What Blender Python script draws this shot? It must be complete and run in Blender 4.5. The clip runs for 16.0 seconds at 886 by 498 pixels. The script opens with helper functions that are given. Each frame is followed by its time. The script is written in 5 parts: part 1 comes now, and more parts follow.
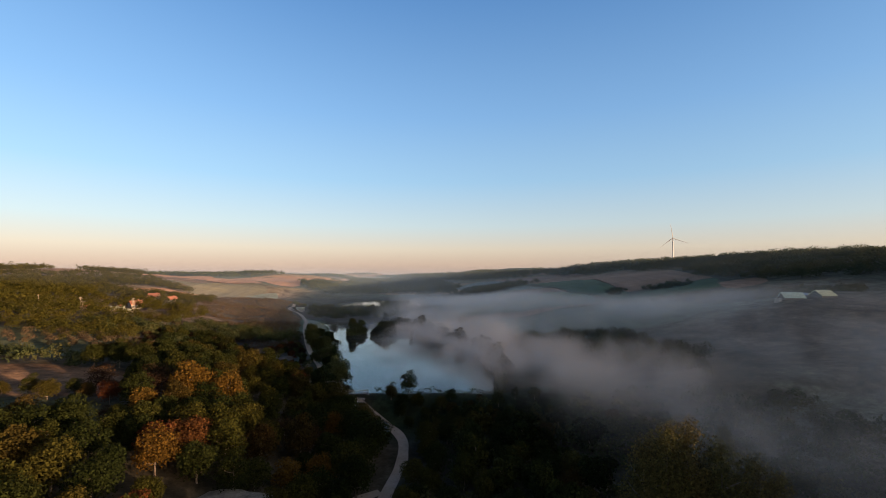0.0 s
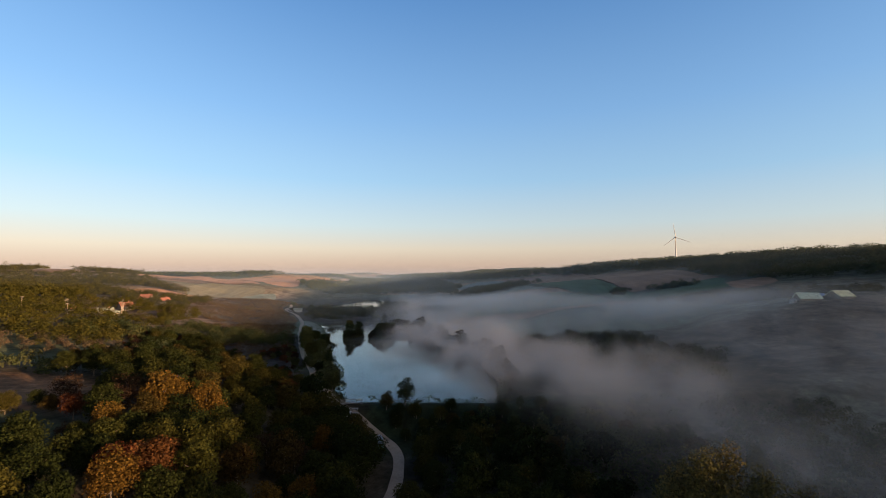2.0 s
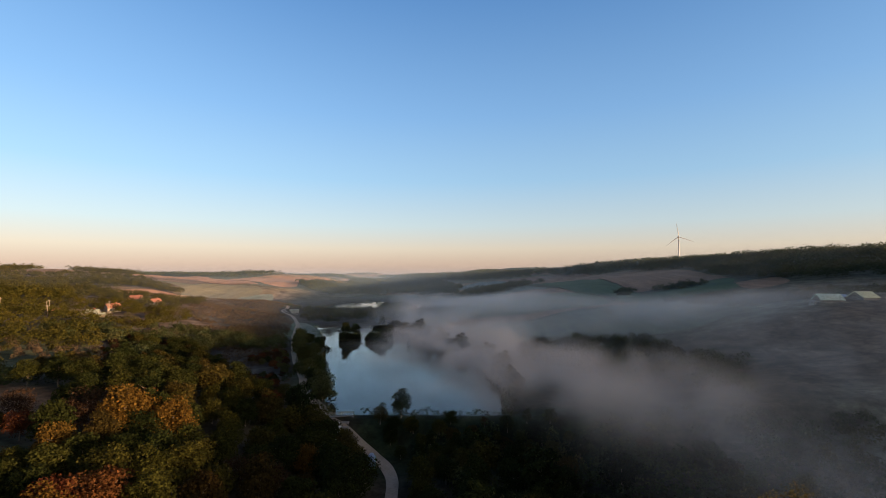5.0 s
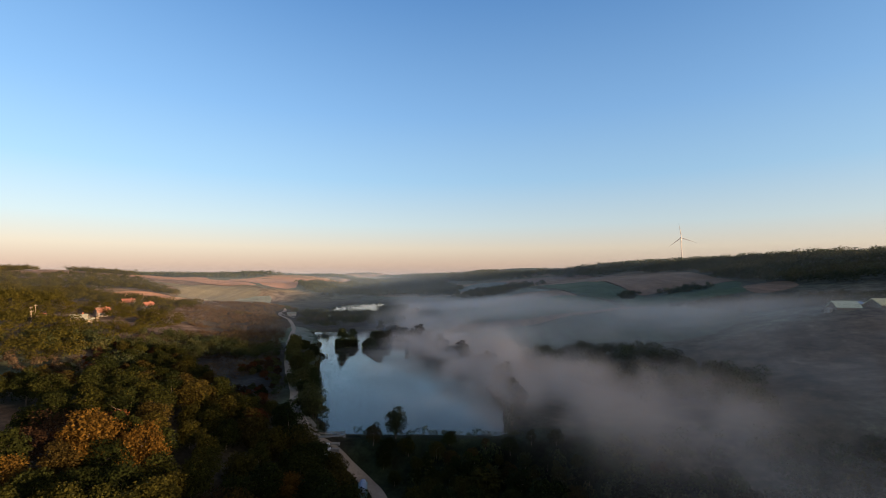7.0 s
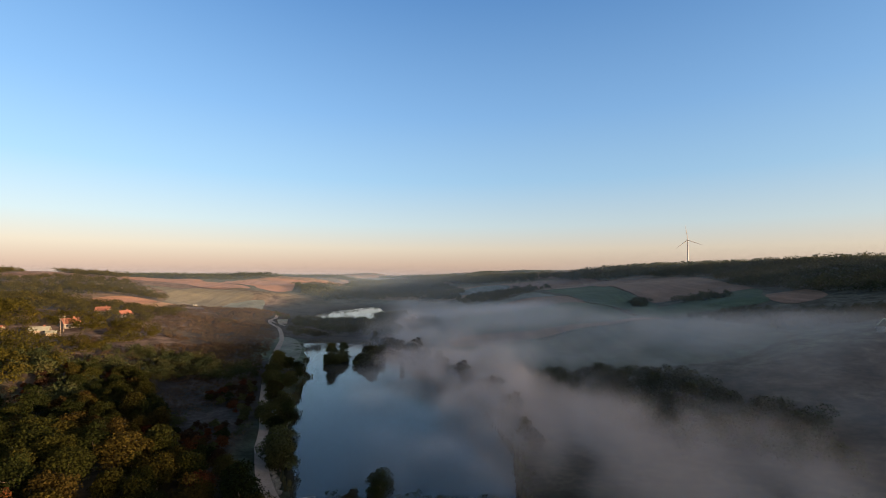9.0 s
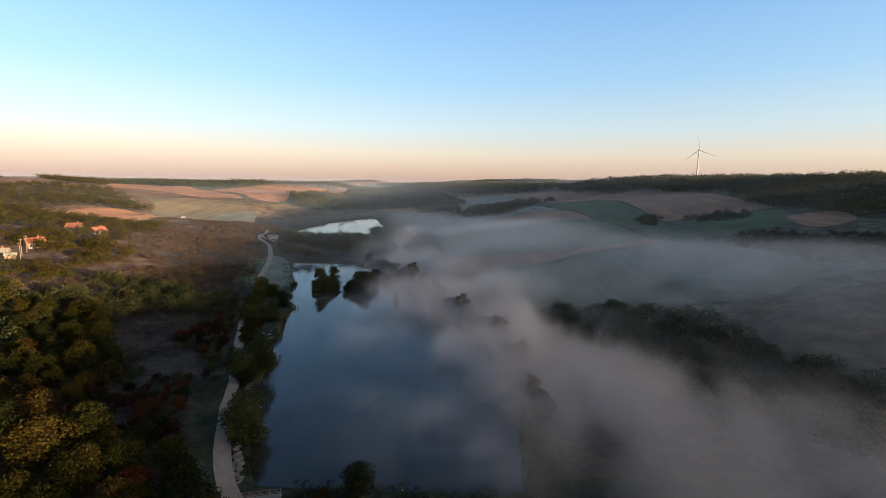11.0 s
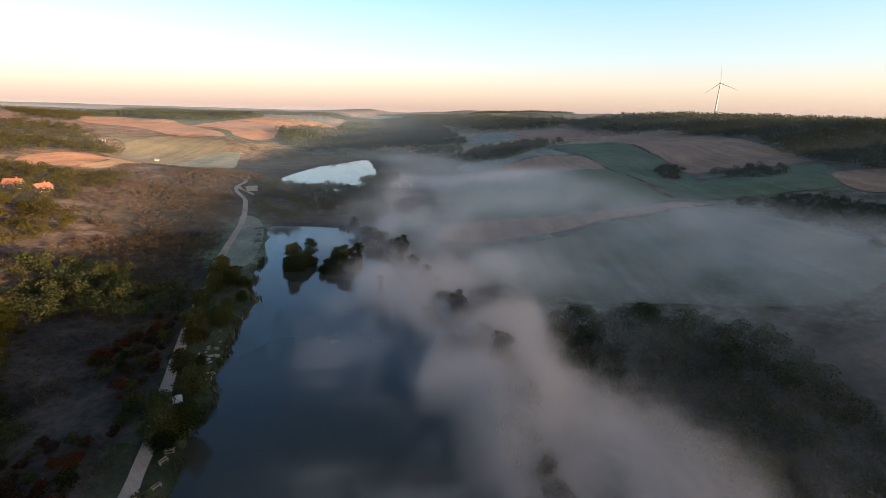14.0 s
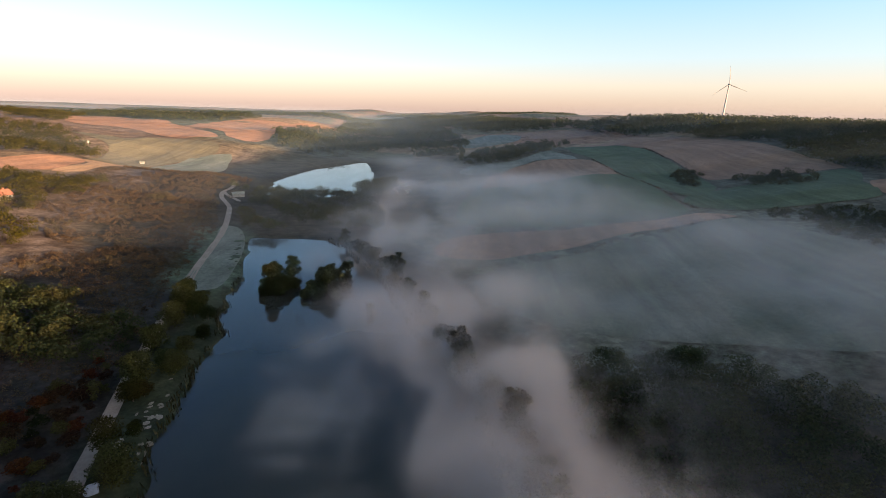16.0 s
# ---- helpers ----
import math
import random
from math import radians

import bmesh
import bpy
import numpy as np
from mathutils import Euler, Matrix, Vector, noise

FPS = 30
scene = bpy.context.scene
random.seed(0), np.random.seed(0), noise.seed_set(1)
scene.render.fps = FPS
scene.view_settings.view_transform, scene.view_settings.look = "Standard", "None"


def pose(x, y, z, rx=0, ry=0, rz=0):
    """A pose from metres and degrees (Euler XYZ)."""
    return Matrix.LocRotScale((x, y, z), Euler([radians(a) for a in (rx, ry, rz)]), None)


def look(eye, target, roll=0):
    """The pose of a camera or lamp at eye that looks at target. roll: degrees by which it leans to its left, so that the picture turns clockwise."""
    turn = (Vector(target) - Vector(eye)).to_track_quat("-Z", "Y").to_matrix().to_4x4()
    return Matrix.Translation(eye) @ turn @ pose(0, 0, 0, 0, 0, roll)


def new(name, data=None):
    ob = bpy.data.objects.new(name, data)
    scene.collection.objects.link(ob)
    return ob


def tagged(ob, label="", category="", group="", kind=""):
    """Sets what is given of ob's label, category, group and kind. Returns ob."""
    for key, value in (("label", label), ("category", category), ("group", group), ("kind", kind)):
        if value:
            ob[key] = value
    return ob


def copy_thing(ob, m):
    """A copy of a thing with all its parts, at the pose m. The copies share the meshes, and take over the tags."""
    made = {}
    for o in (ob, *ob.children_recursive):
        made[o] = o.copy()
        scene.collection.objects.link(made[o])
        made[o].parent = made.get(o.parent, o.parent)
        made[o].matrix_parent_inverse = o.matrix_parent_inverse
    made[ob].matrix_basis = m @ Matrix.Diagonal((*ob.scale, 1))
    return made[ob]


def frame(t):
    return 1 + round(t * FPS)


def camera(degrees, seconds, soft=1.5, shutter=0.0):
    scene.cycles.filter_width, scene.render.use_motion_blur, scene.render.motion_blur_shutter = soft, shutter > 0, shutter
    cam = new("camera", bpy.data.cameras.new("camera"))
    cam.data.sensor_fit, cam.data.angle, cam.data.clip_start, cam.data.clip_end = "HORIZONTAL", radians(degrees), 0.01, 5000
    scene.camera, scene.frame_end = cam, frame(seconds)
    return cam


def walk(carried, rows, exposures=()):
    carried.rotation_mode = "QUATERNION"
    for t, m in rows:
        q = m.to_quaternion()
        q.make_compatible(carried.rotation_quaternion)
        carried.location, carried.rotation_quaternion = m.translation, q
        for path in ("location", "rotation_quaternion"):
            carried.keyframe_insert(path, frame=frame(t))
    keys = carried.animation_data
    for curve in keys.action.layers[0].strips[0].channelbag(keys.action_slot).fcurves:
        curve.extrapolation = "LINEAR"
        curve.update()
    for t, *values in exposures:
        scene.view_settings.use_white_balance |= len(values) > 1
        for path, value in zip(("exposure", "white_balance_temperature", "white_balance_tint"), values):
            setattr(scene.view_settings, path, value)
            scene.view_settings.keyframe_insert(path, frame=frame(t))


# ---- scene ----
cam = camera(88.7, 16.0, 0.9)
PATH = [
    (0, (0.877, 0.381, 42.049), (0.85, 2.377, 42.161), 0.1),
    (0.5, (1.003, 3.058, 41.99), (0.975, 5.055, 42.103), 0.0),
    (1, (1.216, 5.701, 42.188), (1.187, 7.697, 42.299), 0.0),
    (1.5, (1.238, 8.418, 42.282), (1.208, 10.415, 42.394), 0.0),
    (2, (1.325, 11.206, 42.275), (1.294, 13.202, 42.386), 0.0),
    (2.5, (1.341, 13.945, 42.311), (1.31, 15.942, 42.422), 0.0),
    (3, (1.447, 16.612, 42.279), (1.415, 18.609, 42.392), 0.1),
    (3.5, (1.564, 19.344, 42.333), (1.53, 21.341, 42.444), 0.1),
    (4, (1.586, 22.15, 42.393), (1.552, 24.147, 42.503), 0.0),
    (6.5, (1.757, 26.649, 42.711), (1.721, 28.645, 42.823), 0.0),
    (7, (2.156, 33.146, 45.166), (2.117, 35.143, 45.276), 0.1),
    (7.5, (2.223, 39.726, 47.737), (2.182, 41.723, 47.848), 0.2),
    (8, (2.274, 46.58, 48.561), (2.231, 48.577, 48.672), 0.3),
    (10.5, (2.706, 79.351, 54.956), (2.657, 81.348, 55.068), 0.4),
    (11, (2.694, 86.557, 57.179), (2.653, 88.534, 56.882), 1.0),
    (11.5, (2.971, 93.054, 60.106), (2.939, 94.967, 59.526), 1.3),
    (12, (3.218, 99.679, 62.753), (3.19, 101.592, 62.169), 1.4),
    (12.5, (3.49, 106.084, 65.227), (3.463, 107.996, 64.643), 1.5),
    (13, (3.618, 113.009, 66.983), (3.589, 114.921, 66.397), 1.5),
    (13.5, (4.411, 119.846, 69.06), (4.378, 121.758, 68.473), 1.5),
    (14, (4.677, 126.973, 69.675), (4.639, 128.884, 69.087), 1.6),
    (14.5, (4.625, 133.921, 69.873), (4.586, 135.832, 69.283), 1.7),
    (15, (4.456, 140.996, 69.781), (4.413, 142.906, 69.191), 1.6),
    (15.5, (4.676, 147.765, 70.115), (4.63, 149.675, 69.523), 1.6),
    (16, (4.314, 154.207, 69.63), (4.27, 156.119, 69.045), 1.8),
]
walk(cam, [(t, look(eye, target, roll)) for t, eye, target, roll in PATH],
     [(0, 1.75), (10.5, 1.75), (11.0, 2.0), (11.6, 2.38), (13, 2.36), (16, 2.3)])
# ================= world, sun =================
SUN_EL, SUN_AZ = 4.5, 118.0        # degrees; azimuth clockwise from +y


def srgb(r, g, b):
    return tuple(((c / 255 + 0.055) / 1.055) ** 2.4 if c > 10 else c / 255 / 12.92 for c in (r, g, b)) + (1.0,)


world = bpy.data.worlds.new("sky")
scene.world = world
world.use_nodes = True
wn, wl = world.node_tree.nodes, world.node_tree.links
wn.clear()
w_out = wn.new("ShaderNodeOutputWorld")
w_sky = wn.new("ShaderNodeTexSky")
w_sky.sky_type = "NISHITA"
w_sky.sun_disc = False
w_sky.sun_elevation, w_sky.sun_rotation = radians(SUN_EL), radians(SUN_AZ)
w_sky.dust_density, w_sky.ozone_density, w_sky.air_density = 2.0, 2.0, 1.0
w_co = wn.new("ShaderNodeTexCoord")
w_sep = wn.new("ShaderNodeSeparateXYZ")
wl.new(w_co.outputs["Generated"], w_sep.inputs[0])
w_ramp = wn.new("ShaderNodeValToRGB")
SKY_STOPS = [(0.0, (208, 178, 164)), (0.02, (224, 196, 178)), (0.055, (236, 220, 203)), (0.105, (211, 226, 234)),
             (0.2, (168, 210, 245)), (0.33, (137, 187, 240)), (0.53, (95, 149, 213)), (0.7, (76, 112, 160)), (1.0, (50, 62, 86))]
el = w_ramp.color_ramp.elements
while len(el) < len(SKY_STOPS):
    el.new(0.5)
for e, (p, c) in zip(el, SKY_STOPS):
    e.position, e.color = p, srgb(*c)
wl.new(w_sep.outputs[2], w_ramp.inputs[0])
w_bg1, w_bg2, w_add = wn.new("ShaderNodeBackground"), wn.new("ShaderNodeBackground"), wn.new("ShaderNodeAddShader")
wl.new(w_ramp.outputs[0], w_bg1.inputs[0])
wl.new(w_sky.outputs[0], w_bg2.inputs[0])
w_bg1.inputs[1].default_value, w_bg2.inputs[1].default_value = 0.26, 0.025
wl.new(w_bg1.outputs[0], w_add.inputs[0])
wl.new(w_bg2.outputs[0], w_add.inputs[1])
# the warm glow of the sky round the rising sun
w_dot = wn.new("ShaderNodeVectorMath")
w_dot.operation = "DOT_PRODUCT"
w_dot.inputs[1].default_value = (math.sin(radians(SUN_AZ)), math.cos(radians(SUN_AZ)), 0.08)
wl.new(w_co.outputs["Generated"], w_dot.inputs[0])
# sunlight scatters least at a right angle to its own way
w_sq, w_ph = wn.new("ShaderNodeMath"), wn.new("ShaderNodeMath")
w_sq.operation, w_ph.operation = "MULTIPLY", "MULTIPLY_ADD"
wl.new(w_dot.outputs["Value"], w_sq.inputs[0])
wl.new(w_dot.outputs["Value"], w_sq.inputs[1])
wl.new(w_sq.outputs[0], w_ph.inputs[0])
w_ph.inputs[1].default_value, w_ph.inputs[2].default_value = 0.075, 0.215
wl.new(w_ph.outputs[0], w_bg1.inputs[1])
w_glow = wn.new("ShaderNodeValToRGB")
for e, (p, c) in zip(w_glow.color_ramp.elements, ((0.45, (0, 0, 0, 1)), (1.0, (1.0, 0.70, 0.36, 1)))):
    e.position, e.color = p, c
wl.new(w_dot.outputs["Value"], w_glow.inputs[0])
w_bg3, w_add2 = wn.new("ShaderNodeBackground"), wn.new("ShaderNodeAddShader")
w_bg3.inputs[1].default_value = 0.46
wl.new(w_glow.outputs[0], w_bg3.inputs[0])
wl.new(w_add.outputs[0], w_add2.inputs[0])
wl.new(w_bg3.outputs[0], w_add2.inputs[1])
wl.new(w_add2.outputs[0], w_out.inputs[0])

sun_data = bpy.data.lights.new("sun", "SUN")
sun_data.energy, sun_data.angle, sun_data.color = 5.4, radians(0.6), (1.0, 0.64, 0.38)
sun = new("sun", sun_data)
a_, e_ = radians(SUN_AZ), radians(SUN_EL)
sun.matrix_world = look((0, 0, 300), (-300 * math.sin(a_) * math.cos(e_), -300 * math.cos(a_) * math.cos(e_), 300 - 300 * math.sin(e_)))
scene.cycles.transparent_max_bounces = 128

# ================= materials =================


class Mat:
    """A small wrapper round a node material."""

    def __init__(self, name, rough=0.8, spec=0.3):
        self.m = bpy.data.materials.new(name)
        self.m.use_nodes = True
        self.t = self.m.node_tree
        self.bsdf = self.t.nodes["Principled BSDF"]
        self.out = self.t.nodes["Material Output"]
        self.bsdf.inputs["Roughness"].default_value = rough
        self.bsdf.inputs["Specular IOR Level"].default_value = spec

    def node(self, kind):
        return self.t.nodes.new(kind)

    def attribute(self, name):
        n = self.node("ShaderNodeAttribute")
        n.attribute_name = name
        return n

    def link(self, a, b):
        self.t.links.new(a, b)
        return self

    def coords(self, scale=(1, 1, 1), world=False):
        m = self.node("ShaderNodeMapping")
        m.inputs["Scale"].default_value = scale
        if world:
            self.link(self.node("ShaderNodeNewGeometry").outputs["Position"], m.inputs[0])
        else:
            self.link(self.node("ShaderNodeTexCoord").outputs["Object"], m.inputs[0])
        return m.outputs[0]

    def noise(self, size, detail=5, rough=0.6, co=None, distort=0.0):
        """Noise with features of about that many metres."""
        n = self.node("ShaderNodeTexNoise")
        n.inputs["Scale"].default_value = 1.0 / size
        n.inputs["Detail"].default_value = detail
        n.inputs["Roughness"].default_value = rough
        n.inputs["Distortion"].default_value = distort
        self.link(co or self.coords(world=True), n.inputs["Vector"])
        return n.outputs["Fac"]

    def ramp(self, fac, stops, mode="LINEAR"):
        r = self.node("ShaderNodeValToRGB")
        r.color_ramp.interpolation = mode
        e = r.color_ramp.elements
        while len(e) < len(stops):
            e.new(0.5)
        for q, (p, c) in zip(e, stops):
            q.position, q.color = p, (c if len(c) == 4 else (*c, 1))
        self.link(fac, r.inputs[0])
        return r.outputs[0]

    def mix(self, fac, a, b, mode="MIX"):
        n = self.node("ShaderNodeMix")
        n.data_type, n.blend_type = "RGBA", mode
        for v, s in ((fac, n.inputs[0]), (a, n.inputs[6]), (b, n.inputs[7])):
            if isinstance(v, (int, float)):
                s.default_value = v
            elif isinstance(v, tuple):
                s.default_value = v if len(v) == 4 else (*v, 1)
            else:
                self.link(v, s)
        return n.outputs[2]

    def math(self, op, a, b=0.0, clamp=False):
        n = self.node("ShaderNodeMath")
        n.operation, n.use_clamp = op, clamp
        for v, s in ((a, n.inputs[0]), (b, n.inputs[1])):
            if isinstance(v, (int, float)):
                s.default_value = v
            else:
                self.link(v, s)
        return n.outputs[0]

    def bump(self, height, strength=0.5, distance=0.3):
        b = self.node("ShaderNodeBump")
        b.inputs["Strength"].default_value, b.inputs["Distance"].default_value = strength, distance
        self.link(height, b.inputs["Height"])
        self.link(b.outputs[0], self.bsdf.inputs["Normal"])
        return self

    def colour(self, c):
        if isinstance(c, tuple):
            self.bsdf.inputs["Base Color"].default_value = c if len(c) == 4 else (*c, 1)
        else:
            self.link(c, self.bsdf.inputs["Base Color"])
        return self


def earth_material(name, stops, size=9.0, fine=1.2, rough=0.95, bump=0.4, rows=None, dark=0.55):
    """Soil, grass or scrub: two scales of noise through a ramp, and, with rows, furrows along that heading (degrees)."""
    q = Mat(name, rough, 0.15)
    big, small = q.noise(size, 6, 0.65), q.noise(fine, 4, 0.7)
    c = q.ramp(big, stops)
    c = q.mix(0.75, c, q.ramp(small, [(0.3, (dark * 0.8,) * 3), (0.7, (1.0, 0.98, 0.95))]), "MULTIPLY")
    if rows is not None:
        mp = q.node("ShaderNodeMapping")
        mp.inputs["Rotation"].default_value = (0, 0, radians(rows))
        mp.inputs["Scale"].default_value = (0.16, 0.008, 0.0)
        q.link(q.node("ShaderNodeNewGeometry").outputs["Position"], mp.inputs[0])
        n = q.noise(1.0, 3, 0.6, mp.outputs[0])
        c = q.mix(0.6, c, q.ramp(n, [(0.35, (0.68, 0.68, 0.68)), (0.65, (1.25, 1.25, 1.25))]), "MULTIPLY")
    q.colour(c).bump(small, bump, 0.4)
    return q.m


def leaf_material(name, stops, leafvar=0.5, by_island=False):
    """Foliage: one tint a plant, lighter and darker leaves within it, and some light let through."""
    q = Mat(name, 0.85, 0.04)
    geo = q.node("ShaderNodeNewGeometry")
    if by_island:
        tint = q.ramp(q.noise(14.0, 3, 0.7), stops)
    else:
        tint = q.ramp(q.node("ShaderNodeObjectInfo").outputs["Random"], stops)
    shade = q.ramp(geo.outputs["Random Per Island"], [(0.0, (1 - leafvar,) * 3), (1.0, (1 + leafvar, 1 + leafvar, 1 + leafvar * 0.8))])
    c = q.mix(1.0, tint, shade, "MULTIPLY")
    q.colour(c)
    tr = q.node("ShaderNodeBsdfTranslucent")
    q.link(c, tr.inputs[0])
    mx = q.node("ShaderNodeMixShader")
    mx.inputs[0].default_value = 0.3
    q.link(q.bsdf.outputs[0], mx.inputs[1]).link(tr.outputs[0], mx.inputs[2]).link(mx.outputs[0], q.out.inputs[0])
    return q.m


def bark_material():
    q = Mat("bark", 0.9, 0.1)
    n = q.noise(0.5, 5, 0.7)
    q.colour(q.ramp(n, [(0.3, (0.05, 0.038, 0.028)), (0.7, (0.17, 0.135, 0.105))])).bump(n, 0.6, 0.05)
    return q.m


def plain_material(name, colour, rough=0.7, size=1.0, metal=0.0, spread=0.18, spec=0.3):
    q = Mat(name, rough, spec)
    q.bsdf.inputs["Metallic"].default_value = metal
    n = q.noise(size, 5, 0.65)
    lo, hi = tuple(c * (1 - spread) for c in colour), tuple(min(1, c * (1 + spread)) for c in colour)
    q.colour(q.ramp(n, [(0.3, lo), (0.7, hi)])).bump(n, 0.15, 0.05)
    return q.m


def water_material():
    q = Mat("lake_water", 0.03, 0.5)
    q.colour(q.ramp(q.noise(30.0, 3), [(0.3, (0.019, 0.020, 0.015)), (0.7, (0.026, 0.027, 0.020))]))
    q.bsdf.inputs["IOR"].default_value = 1.28
    wob = q.math("ADD", q.noise(1.6, 3, 0.5), q.math("MULTIPLY", q.noise(12.0, 2, 0.5), 1.5))
    q.bump(wob, 0.03, 0.25)
    return q.m


def fog_material(name, tint, thin, rate, fine, upright=0.45):
    """Mist: droplets that let most of the light pass. The density lies in the sheet's own attribute, and is torn by
    noise. The colour runs from thin to tint as the mist thickens.
    """
    q = Mat(name)
    m, out = q.m, q.out
    q.t.nodes.remove(q.bsdf)
    att = q.attribute("mist_amount")
    n = q.noise(fine, 8, 0.62, q.coords((1.1, 0.75, upright), True), 0.5)
    torn = q.ramp(q.math("ADD", q.math("MULTIPLY", q.math("SUBTRACT", n, 0.5), 3.7), q.attribute("mist_whole").outputs["Fac"]), [(0.0, (0, 0, 0)), (0.4, (0.25, 0.25, 0.25)), (1.0, (1, 1, 1))], "EASE")
    alpha = q.math("MULTIPLY", q.math("MULTIPLY", att.outputs["Fac"], torn), rate, True)
    d, tl, tr = q.node("ShaderNodeBsdfDiffuse"), q.node("ShaderNodeBsdfTranslucent"), q.node("ShaderNodeBsdfTransparent")
    body = q.mix(q.attribute("mist_body").outputs["Fac"], thin, tint)
    q.link(body, d.inputs[0]).link(body, tl.inputs[0])
    half, mx = q.node("ShaderNodeMixShader"), q.node("ShaderNodeMixShader")
    half.inputs[0].default_value = 0.45
    q.link(d.outputs[0], half.inputs[1]).link(tl.outputs[0], half.inputs[2])
    q.link(alpha, mx.inputs[0]).link(tr.outputs[0], mx.inputs[1]).link(half.outputs[0], mx.inputs[2])
    q.link(mx.outputs[0], out.inputs[0])
    return m


GREENS = [(0.0, (0.0097, 0.0134, 0.0034)), (0.35, (0.0168, 0.0198, 0.0045)), (0.6, (0.0252, 0.0255, 0.0049)), (0.8, (0.0323, 0.0268, 0.0054)), (1.0, (0.0275, 0.0175, 0.0049))]
M_LEAF = leaf_material("leaves_green", GREENS)
M_LEAF_GOLD = leaf_material("leaves_golden", [(0.0, (0.0570, 0.0299, 0.0053)), (1.0, (0.0684, 0.0399, 0.0076))])
M_LEAF_RUST = leaf_material("leaves_russet", [(0.0, (0.04844, 0.0144, 0.00585)), (1.0, (0.05476, 0.02321, 0.00752))])
M_LEAF_BROWN = leaf_material("leaves_brown", [(0.0, (0.0252, 0.01334, 0.0072)), (1.0, (0.02966, 0.01838, 0.00915))])
M_LEAF_WILLOW = leaf_material("leaves_willow", [(0.0, (0.0285, 0.0353, 0.0128)), (1.0, (0.0465, 0.0465, 0.0158))])
# poplar leaves brightened: the warm sun that the ridge blocks, put into the colour
M_LEAF_POPLAR = leaf_material("leaves_poplar", [(0.0, (0.0613, 0.0532, 0.0168)), (1.0, (0.0742, 0.0566, 0.0187))])
M_WOOD_STUFF = leaf_material("far_wood_leaves", [(0.25, (0.0185, 0.0271, 0.0126)), (0.5, (0.0320, 0.0379, 0.0142)), (0.68, (0.0534, 0.0475, 0.0173)), (0.8, (0.0641, 0.0394, 0.0157))], 0.32, True)
# wood leaves made yellower: low sun on the left slopes put into the colour
M_WOOD_SUNLIT = leaf_material("sunlit_wood_leaves", [(0.25, (0.0222, 0.0210, 0.0045)), (0.5, (0.0362, 0.0326, 0.0058)), (0.68, (0.0496, 0.0396, 0.0065)), (0.8, (0.0437, 0.0244, 0.0052))], 0.4, True)
M_SCRUB = leaf_material("scrub_leaves", [(0.25, (0.0414, 0.0301, 0.0198)), (0.5, (0.0643, 0.0433, 0.0263)), (0.75, (0.0505, 0.0470, 0.0226))], 0.45, True)
M_REED = leaf_material("reed_leaves", [(0.2, (0.02808, 0.03089, 0.01362)), (0.8, (0.05616, 0.04774, 0.02477))], 0.4, True)
M_BARK = bark_material()
M_WATER = water_material()
M_ROAD = earth_material("gravel_road", [(0.3, (0.19, 0.155, 0.125)), (0.7, (0.28, 0.235, 0.195))], 5.0, 0.6, bump=0.25, dark=0.75)
M_SOIL = earth_material("ploughed_soil", [(0.3, (0.33, 0.17, 0.09)), (0.7, (0.43, 0.235, 0.13))], 30.0, 2.5, rows=20)
M_SOIL2 = earth_material("dark_ploughed_soil", [(0.3, (0.19, 0.12, 0.078)), (0.7, (0.27, 0.17, 0.11))], 30.0, 2.5, rows=70)
M_STUBBLE = earth_material("stubble", [(0.3, (0.36, 0.22, 0.115)), (0.7, (0.46, 0.30, 0.16))], 30.0, 2.0, rows=55)
M_PASTURE = earth_material("pasture_grass", [(0.3, (0.048, 0.078, 0.04)), (0.7, (0.08, 0.115, 0.062))], 25.0, 1.5, rows=-30)
M_FROST = earth_material("frosted_grass", [(0.3, (0.10, 0.125, 0.095)), (0.7, (0.20, 0.215, 0.18))], 18.0, 1.2, rows=-20)
M_MEADOW = earth_material("dewy_meadow", [(0.3, (0.085, 0.10, 0.068)), (0.7, (0.14, 0.15, 0.115))], 22.0, 1.4, rows=-62)
M_OLIVE = earth_material("olive_meadow", [(0.3, (0.13, 0.115, 0.065)), (0.7, (0.19, 0.165, 0.10))], 40.0, 1.8, rows=40)
M_CHALK = earth_material("chalk", [(0.3, (0.10, 0.09, 0.075)), (0.7, (0.26, 0.24, 0.21))], 3.0, 0.5, bump=0.8)
# dense mist is tinted warm, low sunlight put into its colour; thin stays greyer
M_FOG = fog_material("valley_mist", (0.76, 0.64, 0.565), (0.70, 0.69, 0.68), 1.0, 22.0, 1.2)
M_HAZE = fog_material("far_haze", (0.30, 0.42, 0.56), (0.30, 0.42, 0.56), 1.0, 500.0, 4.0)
# ================= the lie of the land =================


def smooth(v, a, b):
    t = np.clip((v - a) / (b - a), 0, 1)
    return t * t * (3 - 2 * t)


def table(v, pairs):
    """A profile through (place, value) pairs, its corners rounded off."""
    p, q = np.array(pairs, float).T
    v = np.asarray(v, float)
    w = 0.03 * np.abs(v) + 3.0
    return (np.interp(v - w, p, q) + 2 * np.interp(v, p, q) + np.interp(v + w, p, q)) / 4


